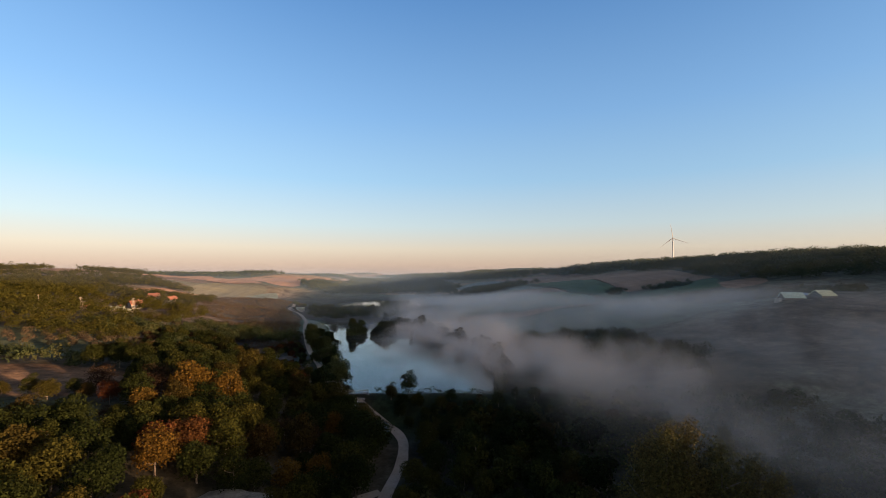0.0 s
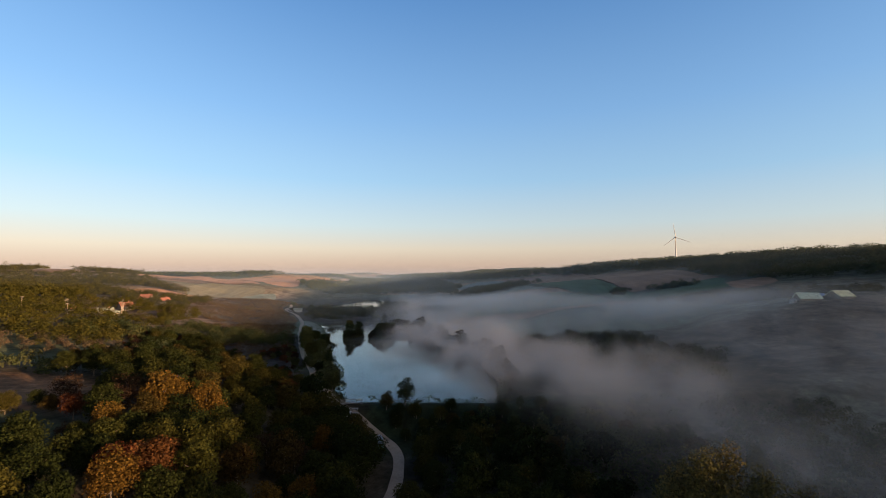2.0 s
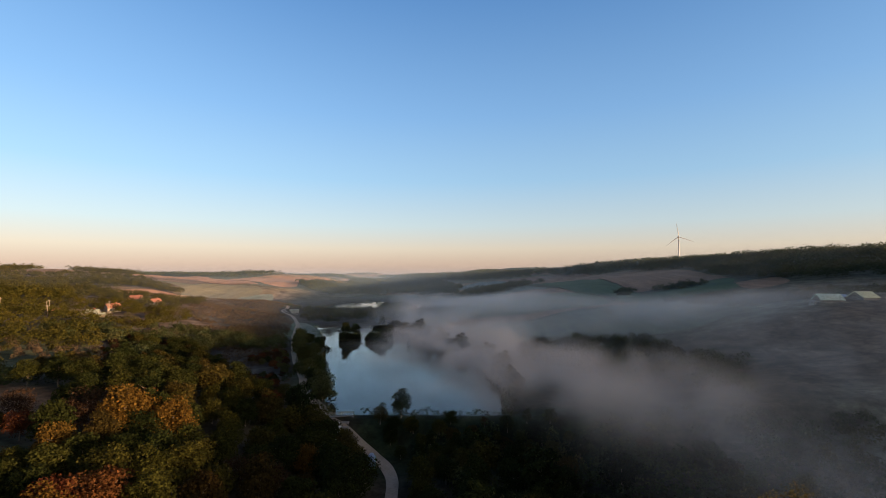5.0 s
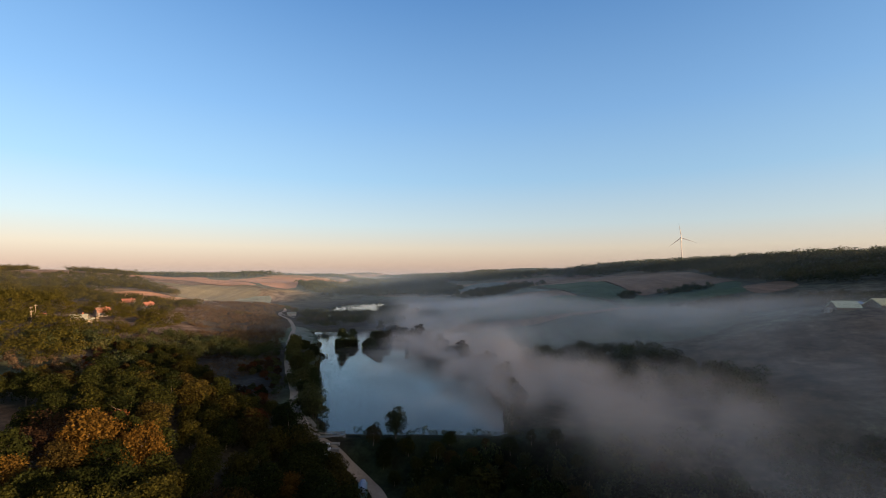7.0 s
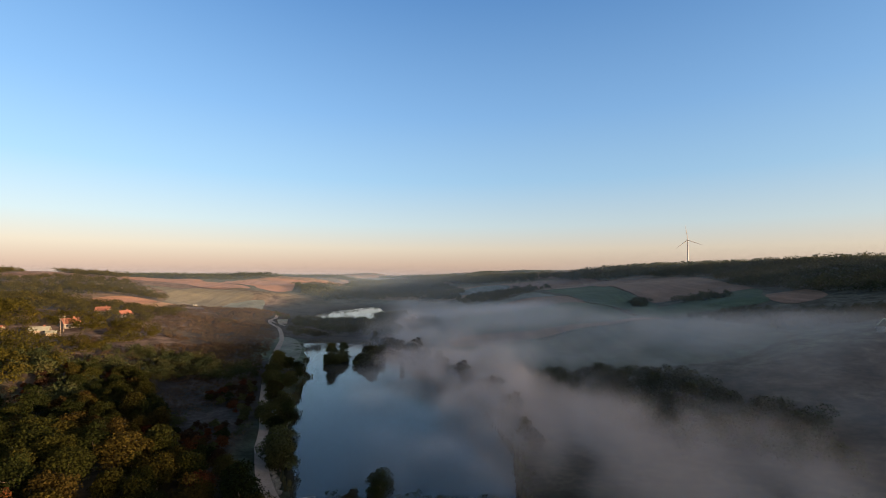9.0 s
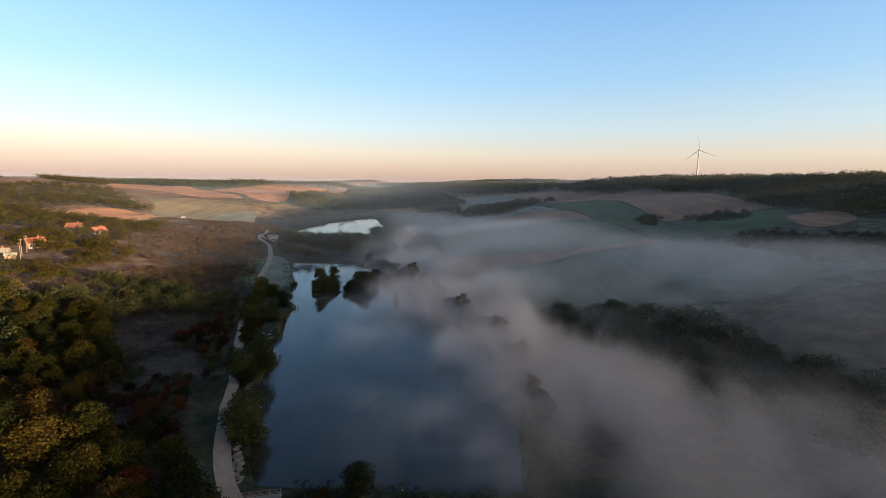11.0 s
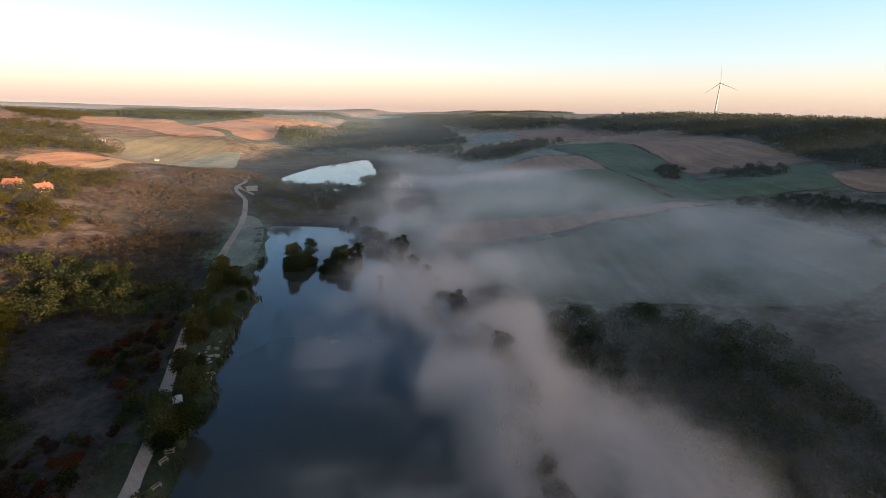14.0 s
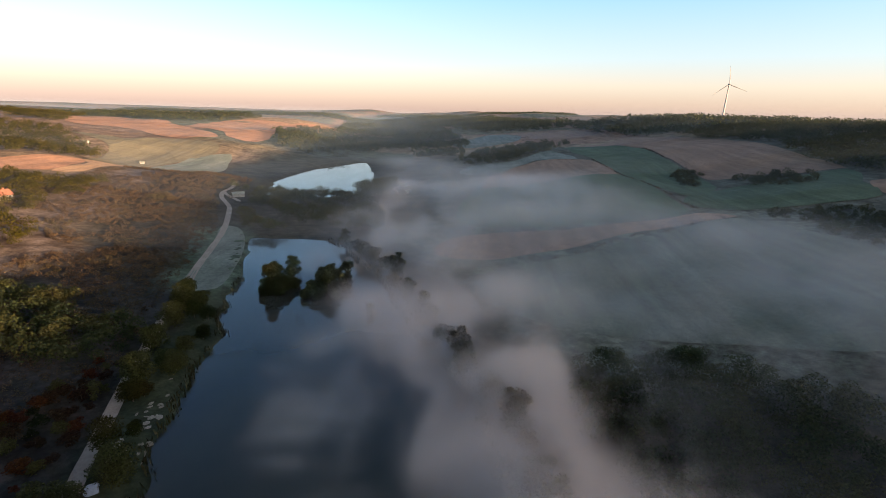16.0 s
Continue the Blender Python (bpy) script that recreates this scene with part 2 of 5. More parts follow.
def value_noise(x, y, size, seed):
    """Smooth random heights from -1 to 1, with features of that size."""
    x, y = np.asarray(x, float) / size, np.asarray(y, float) / size
    i, j = np.floor(x).astype(np.int64), np.floor(y).astype(np.int64)
    u, v = x - i, y - j
    u, v = u * u * u * (u * (6 * u - 15) + 10), v * v * v * (v * (6 * v - 15) + 10)

    def h(a, b):
        n = (a * 374761393 + b * 668265263 + seed * 982451653) & 0x7FFFFFFF
        n = ((n ^ (n >> 13)) * 1274126177) & 0x7FFFFFFF
        n = ((n ^ (n >> 16)) * 69069 + 12345) & 0x7FFFFFFF
        return (n % 100003) / 50001.5 - 1

    return (h(i, j) * (1 - u) + h(i + 1, j) * u) * (1 - v) + (h(i, j + 1) * (1 - u) + h(i + 1, j + 1) * u) * v


def fbm(x, y, size, seed, octaves=4):
    s, a = 0.0, 1.0
    for k in range(octaves):
        s, a = s + a * value_noise(x, y, size / 2**k, seed + k), a * 0.5
    return s


SHORE_LEFT = [(-600, -60), (0, -32), (90, -26), (140, -30), (162, -33), (180, -42), (203, -48), (220, -53), (242, -60), (265, -67), (283, -68), (291, -75),
              (307, -79), (334, -84), (380, -103), (440, -135), (513, -150), (586, -168), (677, -158), (760, -122), (1000, -140), (1500, -230), (2400, -420), (5000, -600)]
SHORE_RIGHT = [(-600, 40), (0, 50), (100, 40), (150, 20), (165, 18), (195, 21), (250, 12), (290, -8), (340, -28), (390, -62), (480, -75),
               (524, -80), (580, -74), (650, -85), (750, -112), (1000, -95), (1500, -160), (2400, -320), (5000, -450)]
LAKES = [(163.0, 390.0), (512.0, 752.0)]
LEFT_NEAR = [(0, 0), (10, 2.4), (25, 5.4), (45, 8), (90, 10.8), (150, 16), (220, 25), (400, 36), (900, 48), (2500, 52), (6000, 56)]
LEFT_FAR = [(0, 0.4), (15, 1.8), (70, 4.5), (140, 19), (200, 26), (400, 35), (900, 46), (2500, 50), (6000, 55)]
RIGHT = [(0, 0.4), (40, 2.5), (100, 7), (190, 18), (300, 29), (380, 40), (470, 56), (560, 61), (900, 58), (2500, 58), (6000, 58)]


def height(x, y):
    """The ground's height over the lake, in metres, at places x, y."""
    x, y = np.asarray(x, float), np.asarray(y, float)
    wob = 2.2 * value_noise(x, y, 13.0, 5) + 1.0 * value_noise(x, y, 5.0, 6)
    wob = wob * smooth(y, 170, 200)
    xl, xr = np.interp(y, *np.array(SHORE_LEFT, float).T), np.interp(y, *np.array(SHORE_RIGHT, float).T)
    dl, dr = np.maximum(xl - x, 0), np.maximum(x - xr, 0)
    near = 1 - smooth(y, 150, 205)
    left = table(dl, LEFT_NEAR) * near + table(dl, LEFT_FAR) * (1 - near)
    right = table(dr, RIGHT)
    z = np.where(x < (xl + xr) / 2, left, right) + 0.5
    # valley floor: below the dam, between the lakes, above the second lake
    z = z - 6.8 * (1 - smooth(y, 146, 158)) * np.exp(-(dl / 20) ** 2) * np.exp(-(dr / 130) ** 2)
    z = z + 5.0 * smooth(y, 760, 1500) + 6.0 * smooth(y, 1500, 3500)
    z = z + 34 * smooth(y, 1500, 3000) * np.exp(-(np.maximum(dl, dr) / 420) ** 2)
    # spurs, hollows and knolls
    for cx, cy, sx, sy, dz in ((200, 258, 70, 60, 10.5), (178, 400, 60, 60, -4), (190, 540, 50, 70, -7), (80, 610, 60, 70, -6), (120, 545, 40, 45, 4),
                               (-310, 600, 55, 60, -11), (-350, 520, 60, 60, 3), (-218, 303, 50, 45, -3.5), (-205, 430, 45, 45, 5), (-212, 520, 40, 50, 8), (250, 640, 80, 70, 6), (390, 590, 90, 110, 6),
                               (-600, 650, 160, 160, 10), (-680, 790, 110, 110, 7), (-430, 1250, 170, 140, 16), (-250, 1500, 120, 120, 14), (-640, 1000, 180, 140, 4), (-2400, 3700, 900, 500, 8), (-1100, 4300, 700, 350, 12), (300, 4400, 800, 300, 8)):
        z = z + dz * np.exp(-(((x - cx) / sx) ** 2 + ((y - cy) / sy) ** 2))
    # unseen behind the start, the ridge is lowered to let the low sun in
    z = z - 12 * smooth(-y, 130, 190) * smooth(dr, 250, 420)
    away = np.minimum(1, np.maximum(dl, dr) / 120)
    z = z + 1.4 * away * fbm(x, y, 60, 11, 3) + 0.25 * np.minimum(1, np.maximum(dl, dr) / 12) * value_noise(x, y, 9, 21)
    z = z + 11 * smooth(y, 900, 1700) * fbm(x, y, 560, 31, 3) * np.minimum(1, np.maximum(np.maximum(dl, dr) / 250, smooth(y, 1700, 2600))) * (1 - 0.6 * smooth(y, 3000, 4300))
    z = z - 20 * smooth(np.hypot(x, y), 1900, 3400) - 16 * smooth(np.hypot(x, y), 1700, 3200) * smooth(-x - 0.15 * y, 0, 900)
    z = z - 9 * smooth(y, 800, 1150) * smooth(-x, 150, 400) * (1 - smooth(y, 1700, 2600))
    # the lakes
    for y0, y1 in LAKES:
        inside = np.minimum(np.minimum(x - xl, xr - x) + wob, np.minimum(y - y0, y1 - y) + 0.4 * wob)
        bank = np.where(inside > 0, -0.05 - 0.28 * np.minimum(inside, 9), np.minimum(z, -inside * 0.28))
        z = np.where(inside > -8, np.minimum(z, bank) if y0 > 400 else np.where(inside > 0, bank, np.minimum(z, -inside * 0.35)), z)
    return z


# ================= building helpers =================
rng = np.random.default_rng(7)


def mesh_of(name, verts, faces, material, smooth_shade=False):
    me = bpy.data.meshes.new(name)
    me.from_pydata([tuple(map(float, v)) for v in verts] if not isinstance(verts, np.ndarray) else verts.tolist(), [], faces if isinstance(faces, list) else faces.tolist())
    me.materials.append(material)
    if smooth_shade:
        me.polygons.foreach_set("use_smooth", [True] * len(me.polygons))
    me.update()
    return me


def part(name, bm, material, parent, label=""):
    """A bmesh as one mesh object under a thing or a part."""
    me = bpy.data.meshes.new(name)
    bm.to_mesh(me)
    bm.free()
    me.materials.append(material)
    ob = new(name, me)
    ob.parent = parent
    return tagged(ob, label) if label else ob


def box(bm, x0, y0, z0, x1, y1, z1):
    m = Matrix.Translation(((x0 + x1) / 2, (y0 + y1) / 2, (z0 + z1) / 2)) @ Matrix.Diagonal((x1 - x0, y1 - y0, z1 - z0, 1))
    return bmesh.ops.create_cube(bm, size=1.0, matrix=m)["verts"]


def tube(bm, points, radii, sides=6):
    """A tapered, closed tube along points."""
    rings, points = [], [Vector(p) for p in points]
    for k, (p, r) in enumerate(zip(points, radii)):
        d = (points[min(k + 1, len(points) - 1)] - points[max(k - 1, 0)]).normalized()
        s = d.cross(Vector((0.31, 0.95, 0.05))).normalized()
        u = s.cross(d)
        rings.append([bm.verts.new(p + r * (math.cos(2 * math.pi * j / sides) * s + math.sin(2 * math.pi * j / sides) * u)) for j in range(sides)])
    for a, b in zip(rings, rings[1:]):
        for j in range(sides):
            bm.faces.new((a[j], a[(j + 1) % sides], b[(j + 1) % sides], b[j]))
    bm.faces.new(rings[0][::-1])
    bm.faces.new(rings[-1])


def ground_z(x, y):
    return float(height(x, y))


def axis_steps(lo, hi, fine_lo, fine_hi, step, growth):
    """Coordinates from lo to hi: even steps inside the fine stretch, growing steps outside it."""
    mid = list(np.arange(fine_lo, fine_hi + 0.1, step))
    s, v, up = step, mid[-1], []
    while v < hi:
        s = min(s * growth, 140)
        v += s
        up.append(min(v, hi))
    s, v, down = step, mid[0], []
    while v > lo:
        s = min(s * growth, 140)
        v -= s
        down.append(max(v, lo))
    return np.array(down[::-1] + mid + up)


def grid_faces(nx, ny):
    i, j = np.meshgrid(np.arange(nx - 1), np.arange(ny - 1), indexing="ij")
    a = (i * ny + j).ravel()
    return np.stack([a, a + ny, a + ny + 1, a + 1], 1)


# ================= ground =================


def ground_material():
    """Rough grass, leaf litter and bare soil; the tint of the region lies in the mesh's colour attribute."""
    q = Mat("ground", 0.95, 0.1)
    zone = q.attribute("zone")
    big, mid, small = q.noise(12.0, 6, 0.65), q.noise(2.6, 5, 0.7), q.noise(0.8, 3, 0.7)
    c = q.mix(1.0, zone.outputs["Color"], q.ramp(big, [(0.36, (0.34, 0.32, 0.30)), (0.64, (1.0, 1.0, 1.0))]), "MULTIPLY")
    c = q.mix(0.8, c, q.ramp(mid, [(0.35, (0.5, 0.48, 0.45)), (0.65, (1.4, 1.4, 1.4))]), "MULTIPLY")
    c = q.mix(0.5, c, q.ramp(small, [(0.3, (0.6, 0.6, 0.6)), (0.7, (1.3, 1.3, 1.3))]), "MULTIPLY")
    q.colour(c).bump(mid, 0.5, 0.5)
    return q.m


gx = axis_steps(-4600, 4600, -190, 200, 2.6, 1.045)
gy = axis_steps(-900, 4900, 30, 420, 2.6, 1.04)
GX, GY = np.meshgrid(gx, gy, indexing="ij")
GZ = height(GX, GY)
me = mesh_of("ground", np.stack([GX.ravel(), GY.ravel(), GZ.ravel()], 1), grid_faces(len(gx), len(gy)), ground_material(), True)


def zone_colours(x, y):
    """Region tints: wood floor, heath with hoar frost, banks of grass, far patchwork of fields."""
    xl, xr = np.interp(y, *np.array(SHORE_LEFT, float).T), np.interp(y, *np.array(SHORE_RIGHT, float).T)
    dl, dr = xl - x, x - xr
    c = np.ones(x.shape + (3,)) * np.array((0.052, 0.045, 0.03))

    def put(mask, colour):
        m = np.clip(mask, 0, 1)[..., None]
        c[:] = c * (1 - m) + np.array(colour) * m

    ragged = 14 * fbm(x, y, 40, 61, 3)
    put(smooth(dr + ragged * 0.4, 30, 70), (0.105, 0.105, 0.075))
    put(smooth(dl + ragged, 8, 20) * (1 - smooth(dl + ragged, 70, 100)) * smooth(y, 160, 185) * (1 - smooth(y, 300, 340)), (0.038, 0.034, 0.030))
    put(smooth(dl + ragged, 70, 100) * smooth(y, 180, 260), (0.135, 0.105, 0.085))
    put(smooth(dl + ragged, 60, 120) * (1 - smooth(y, 150, 200)), (0.07, 0.056, 0.032))
    put(1 - smooth(((x + 118) / 31) ** 2 + ((y - 131) / 17) ** 2, 0.8, 1.1), (0.17, 0.10, 0.055))
    put(1 - smooth(((x + 98) / 27) ** 2 + ((y - 107) / 7) ** 2, 0.8, 1.1), (0.045, 0.055, 0.032))
    put(1 - smooth(((x + 158) / 38) ** 2 + ((y - 186) / 28) ** 2, 0.8, 1.1), (0.075, 0.085, 0.045))
    put((1 - smooth(np.abs(dl - 4), 6, 12)) * smooth(y, 155, 165) * (1 - smooth(y, 400, 420)), (0.036, 0.046, 0.026))
    put((1 - smooth(np.abs(dl - 14), 12, 20)) * smooth(y, 300, 320) * (1 - smooth(y, 385, 410)), (0.085, 0.115, 0.075))
    put(smooth(dl + ragged, 95, 130) * smooth(y, 400, 470), (0.20, 0.145, 0.088))
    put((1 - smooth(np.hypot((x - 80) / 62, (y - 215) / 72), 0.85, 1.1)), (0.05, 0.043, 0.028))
    put(smooth(x, 105, 140) * smooth(y, 120, 170) * (1 - smooth(y, 235, 330)), (0.10, 0.072, 0.048))
    put(smooth(dr, 15, 45) * smooth(y, 235, 285) * (1 - smooth(y, 405, 440)) * (1 - smooth(x, 175, 215)), (0.13, 0.145, 0.105))
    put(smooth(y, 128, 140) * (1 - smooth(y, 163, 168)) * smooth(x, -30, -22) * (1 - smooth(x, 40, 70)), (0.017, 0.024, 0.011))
    # far patchwork
    far = smooth(np.hypot(x, y), 700, 900)
    u, v = x * 0.9 + y * 0.35 + 60 * fbm(x, y, 300, 71, 2), y * 0.9 - x * 0.35 + 60 * fbm(x, y, 300, 81, 2)
    cell = (np.floor(u / 210).astype(int) * 7 + np.floor(v / 330).astype(int) * 13) % 6
    tints = np.array([(0.30, 0.185, 0.115), (0.24, 0.155, 0.10), (0.12, 0.13, 0.075), (0.33, 0.235, 0.14), (0.27, 0.16, 0.10), (0.17, 0.15, 0.085)])
    c[:] = c * (1 - far[..., None]) + tints[cell] * far[..., None]
    return c


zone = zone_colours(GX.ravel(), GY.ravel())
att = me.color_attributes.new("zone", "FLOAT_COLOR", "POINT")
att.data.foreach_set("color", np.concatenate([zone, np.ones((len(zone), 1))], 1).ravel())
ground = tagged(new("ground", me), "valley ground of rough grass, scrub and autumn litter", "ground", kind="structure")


def lake(name, y0, y1, label):
    ys = np.arange(y0 - 6, y1 + 6.1, 6.0)
    xl = np.interp(ys, *np.array(SHORE_LEFT, float).T) - 9
    xr = np.interp(ys, *np.array(SHORE_RIGHT, float).T) + 9
    v, f = [], []
    for k, y in enumerate(ys):
        v += [(xl[k], y, 0.0), (xr[k], y, 0.0)]
        if k:
            f.append((2 * k - 2, 2 * k - 1, 2 * k + 1, 2 * k))
    return tagged(new(name, mesh_of(name, v, f, M_WATER)), label, "lake", kind="structure")


lake("water_near", 163, 390, "still dark lake mirroring the sky under drifting mist")
lake("water_far", 512, 752, "second pale lake mirroring the bright sky")


def ribbon(name, path, widths, material, lift, label, category, step=2.0):
    """A strip of road laid on the ground along a line."""
    pts = np.array(path, float)
    s = np.r_[0, np.cumsum(np.hypot(*np.diff(pts, axis=0).T))]
    t = np.arange(0, s[-1], step)
    px, py = np.interp(t, s, pts[:, 0]), np.interp(t, s, pts[:, 1])
    for _ in range(6):
        px[1:-1], py[1:-1] = (px[:-2] + 2 * px[1:-1] + px[2:]) / 4, (py[:-2] + 2 * py[1:-1] + py[2:]) / 4
    dx, dy = np.gradient(px), np.gradient(py)
    n = np.hypot(dx, dy)
    nx, ny = -dy / n, dx / n
    w = np.interp(t, s, widths) / 2 * (1 + 0.12 * value_noise(t, t * 0, 7.0, 91))
    cols = np.linspace(-1, 1, 7)
    v = np.zeros((len(t), 7, 3))
    for k, c in enumerate(cols):
        v[:, k, 0], v[:, k, 1] = px + nx * w * c, py + ny * w * c
    v[..., 2] = height(v[..., 0], v[..., 1])
    level = v[..., 2].mean(1, keepdims=True)
    v[..., 2] = np.maximum(v[..., 2] + lift, level + lift - 0.05) - 0.06 * np.isclose(np.abs(cols), 0.333, atol=0.1)
    return tagged(new(name, mesh_of(name, v.reshape(-1, 3), grid_faces(len(t), 7), material, True)), label, category, kind="structure")


ROAD = [(-4, -160), (-8, -40), (-10, 30), (-14, 85), (-13, 101), (-11, 118), (-12, 134), (-17, 146), (-26, 152), (-35, 157), (-41, 166), (-46, 176), (-52, 190), (-57, 205), (-66, 225), (-76, 250),
        (-84, 272), (-92, 295), (-100, 320), (-108, 345), (-120, 385), (-133, 418), (-147, 450), (-165, 474), (-172, 490), (-172, 505), (-180, 530)]
ribbon("road", ROAD, [3.0] * len(ROAD), M_ROAD, 0.18, "pale gravel track along the lake shore", "road")

# ================= trees =================


def crown_mesh(name, material, tall, wide, lobes, leaves, leaf, seed, base=0.25, shape="round"):
    """A crown of many small bent leaf sprays on uneven lobes, with gaps between them."""
    r = np.random.default_rng(seed)
    centres, sizes = [], []
    for k in range(lobes):
        f = (k + 0.5) / lobes
        z = tall * (base + (1 - base) * (0.12 + 0.78 * f))
        if shape == "poplar":
            spread = wide * 0.30 * math.sin(math.pi * min(0.96, 0.2 + 0.75 * f))
            size = wide * (0.34 - 0.16 * f)
        else:
            spread = wide * 0.36 * math.sin(math.pi * (0.22 + 0.66 * f)) ** 0.8
            size = wide * (0.27 - 0.08 * f) * r.uniform(0.75, 1.25)
        a = 2.4 * k + r.uniform(-0.5, 0.5)
        spread *= r.uniform(0.55, 1.15)
        centres.append((spread * math.cos(a), spread * math.sin(a), z + 0.05 * tall * r.normal()))
        sizes.append(size)
    centres, sizes = np.array(centres), np.array(sizes)
    pick = r.choice(lobes, leaves, p=sizes**2 / (sizes**2).sum())
    d = r.normal(size=(leaves, 3))
    d /= np.linalg.norm(d, axis=1, keepdims=True)
    d[:, 2] = np.where(r.random(leaves) < 0.7, np.abs(d[:, 2]), d[:, 2])
    rad = sizes[pick] * (0.45 + 0.75 * r.random(leaves) ** 0.7)
    squash = np.array((1, 1, 1.5 if shape == "poplar" else 0.82))
    p = centres[pick] + d * rad[:, None] * squash
    if shape == "willow":
        p[:, 2] -= 0.06 * (p[:, 0] ** 2 + p[:, 1] ** 2) / max(wide, 1) * 2.2
        p[:, 2] = np.maximum(p[:, 2], 0.3)
    n = d + 0.75 * r.normal(size=(leaves, 3)) + np.array((0, 0, 0.35))
    n /= np.linalg.norm(n, axis=1, keepdims=True)
    t = np.cross(n, r.normal(size=(leaves, 3)))
    t /= np.linalg.norm(t, axis=1, keepdims=True)
    b = np.cross(n, t)
    s = (leaf * r.uniform(0.6, 1.35, leaves))[:, None]
    stretch = 1.5 if shape == "willow" else 1.0
    v = np.stack([p - t * s * 0.8 - b * s * 0.55 - 0.2 * n * s, p + t * s * stretch, p - t * s * 0.3 + b * s * 0.85 + 0.15 * n * s], 1).reshape(-1, 3)
    f = np.arange(leaves * 3).reshape(-1, 3)
    return mesh_of(name, v, f, material)


def trunk_mesh(tall, wide, seed, limbs=6, base=0.25, radius=0.2):
    r = random.Random(seed)
    bm = bmesh.new()
    lean = Vector((r.uniform(-0.05, 0.05), r.uniform(-0.05, 0.05), 1))
    stem = [lean * (tall * f) for f in (-0.04, 0.0, 0.12, 0.3, 0.55, 0.85)]
    tube(bm, stem, [radius * k for k in (1.7, 1.35, 1.0, 0.82, 0.5, 0.12)], 7)
    for k in range(limbs):
        f = base + (0.75 - base) * (k + 0.4) / limbs
        a = 2.4 * k + r.uniform(-0.4, 0.4)
        start = lean * (tall * f)
        reach = wide * r.uniform(0.26, 0.42)
        mid = start + Vector((math.cos(a) * reach * 0.55, math.sin(a) * reach * 0.55, tall * 0.08))
        end = start + Vector((math.cos(a) * reach, math.sin(a) * reach, tall * r.uniform(0.12, 0.22)))
        tube(bm, [start, mid, end], [radius * 0.42, radius * 0.28, radius * 0.08], 5)
    me = bpy.data.meshes.new("trunk")
    bm.to_mesh(me)
    bm.free()
    me.materials.append(M_BARK)
    return me


def tree(name, label, category, material, tall, wide, lobes, leaves, leaf, seed, base=0.25, shape="round", limbs=6):
    """A tree at the origin: an Empty at its foot, trunk with limbs, and crown."""
    root = tagged(new(name), label, category)
    t = new("trunk", trunk_mesh(tall * 0.92, wide, seed, limbs, max(base, 0.2), 0.02 * tall + 0.02))
    c = new("crown", crown_mesh("crown", material, tall, wide, lobes, leaves, leaf, seed, base, shape))
    t.parent = c.parent = root
    return root


planted = []


def plant(proto, x, y, scale=1.0, turn=None, sink=0.15, z=None):
    turn = rng.uniform(0, 360) if turn is None else turn
    zz = ground_z(x, y) - sink if z is None else z
    m = pose(x, y, zz, 0, 0, turn)
    if proto not in planted:
        planted.append(proto)
        proto.matrix_basis = m
        return proto
    return copy_thing(proto, m @ Matrix.Diagonal((scale * rng.uniform(0.92, 1.08), scale * rng.uniform(0.92, 1.08), scale, 1)))


LEAVED = "olive and green broadleaf tree turning with autumn"
NEAR = [tree(("broadleaf_tree", "tall_tree", "spreading_tree", "narrow_tree", "young_tree")[sd - 1], LEAVED, "tree", M_LEAF, t, w, lo, 3600, 0.27, sd, 0.2) for t, w, lo, sd in ((9.5, 8.5, 26, 1), (11, 8, 30, 2), (8.5, 9, 24, 3), (10, 7, 24, 4), (7.5, 7, 20, 5))]
GOLD = tree("golden_tree", "golden orange autumn tree catching the low sun", "tree", M_LEAF_GOLD, 9, 8.5, 24, 3600, 0.26, 11)
RUST = [tree("russet_tree", "russet red autumn tree among green crowns", "tree", M_LEAF_RUST, 8.5, 8, 22, 3200, 0.26, 12), tree("brown_tree", "half-bare brown autumn tree", "tree", M_LEAF_BROWN, 8, 8, 22, 2000, 0.22, 13)]
MID = [tree("broadleaf_tree", LEAVED, "tree", M_LEAF, t, w, lo, 1700, 0.42, sd, 0.2, limbs=4) for t, w, lo, sd in ((9.5, 8, 11, 21), (11, 8, 12, 22), (8, 8.5, 10, 23))]
WILLOW = [tree("willow_tree", "drooping willow on the lake bank", "tree", M_LEAF_WILLOW, t, w, 16, 3800, 0.27, sd, 0.05, "willow") for t, w, sd in ((9, 9, 31), (8, 8, 32))]
POPLAR = tree("poplar_tree", "tall yellow-green poplar rising out of the mist", "tree", M_LEAF_POPLAR, 21, 8, 44, 9500, 0.19, 41, 0.12, "poplar", 8)
BUSH = [tree("bush", "low rounded autumn bush on the heath", "bush", m, 2.6, 3.6, 9, 800, 0.21, sd, 0.05, limbs=4) for m, sd in ((M_LEAF, 51), (M_LEAF_BROWN, 52), (M_LEAF_BROWN, 53), (M_LEAF_RUST, 54), (M_LEAF_WILLOW, 55))]


def scatter(n, x0, x1, y0, y1, test, gap, seed, tries=40):
    """Up to n places inside the box that pass the test and keep a gap between them."""
    r = np.random.default_rng(seed)
    pts = []
    cells = {}
    for _ in range(n * tries):
        if len(pts) >= n:
            break
        x, y = r.uniform(x0, x1), r.uniform(y0, y1)
        if not test(x, y):
            continue
        c = (int(x // gap), int(y // gap))
        if any((x - u) ** 2 + (y - v) ** 2 < gap * gap for i in (-1, 0, 1) for j in (-1, 0, 1) for u, v in cells.get((c[0] + i, c[1] + j), ())):
            continue
        cells.setdefault(c, []).append((x, y))
        pts.append((x, y))
    return pts


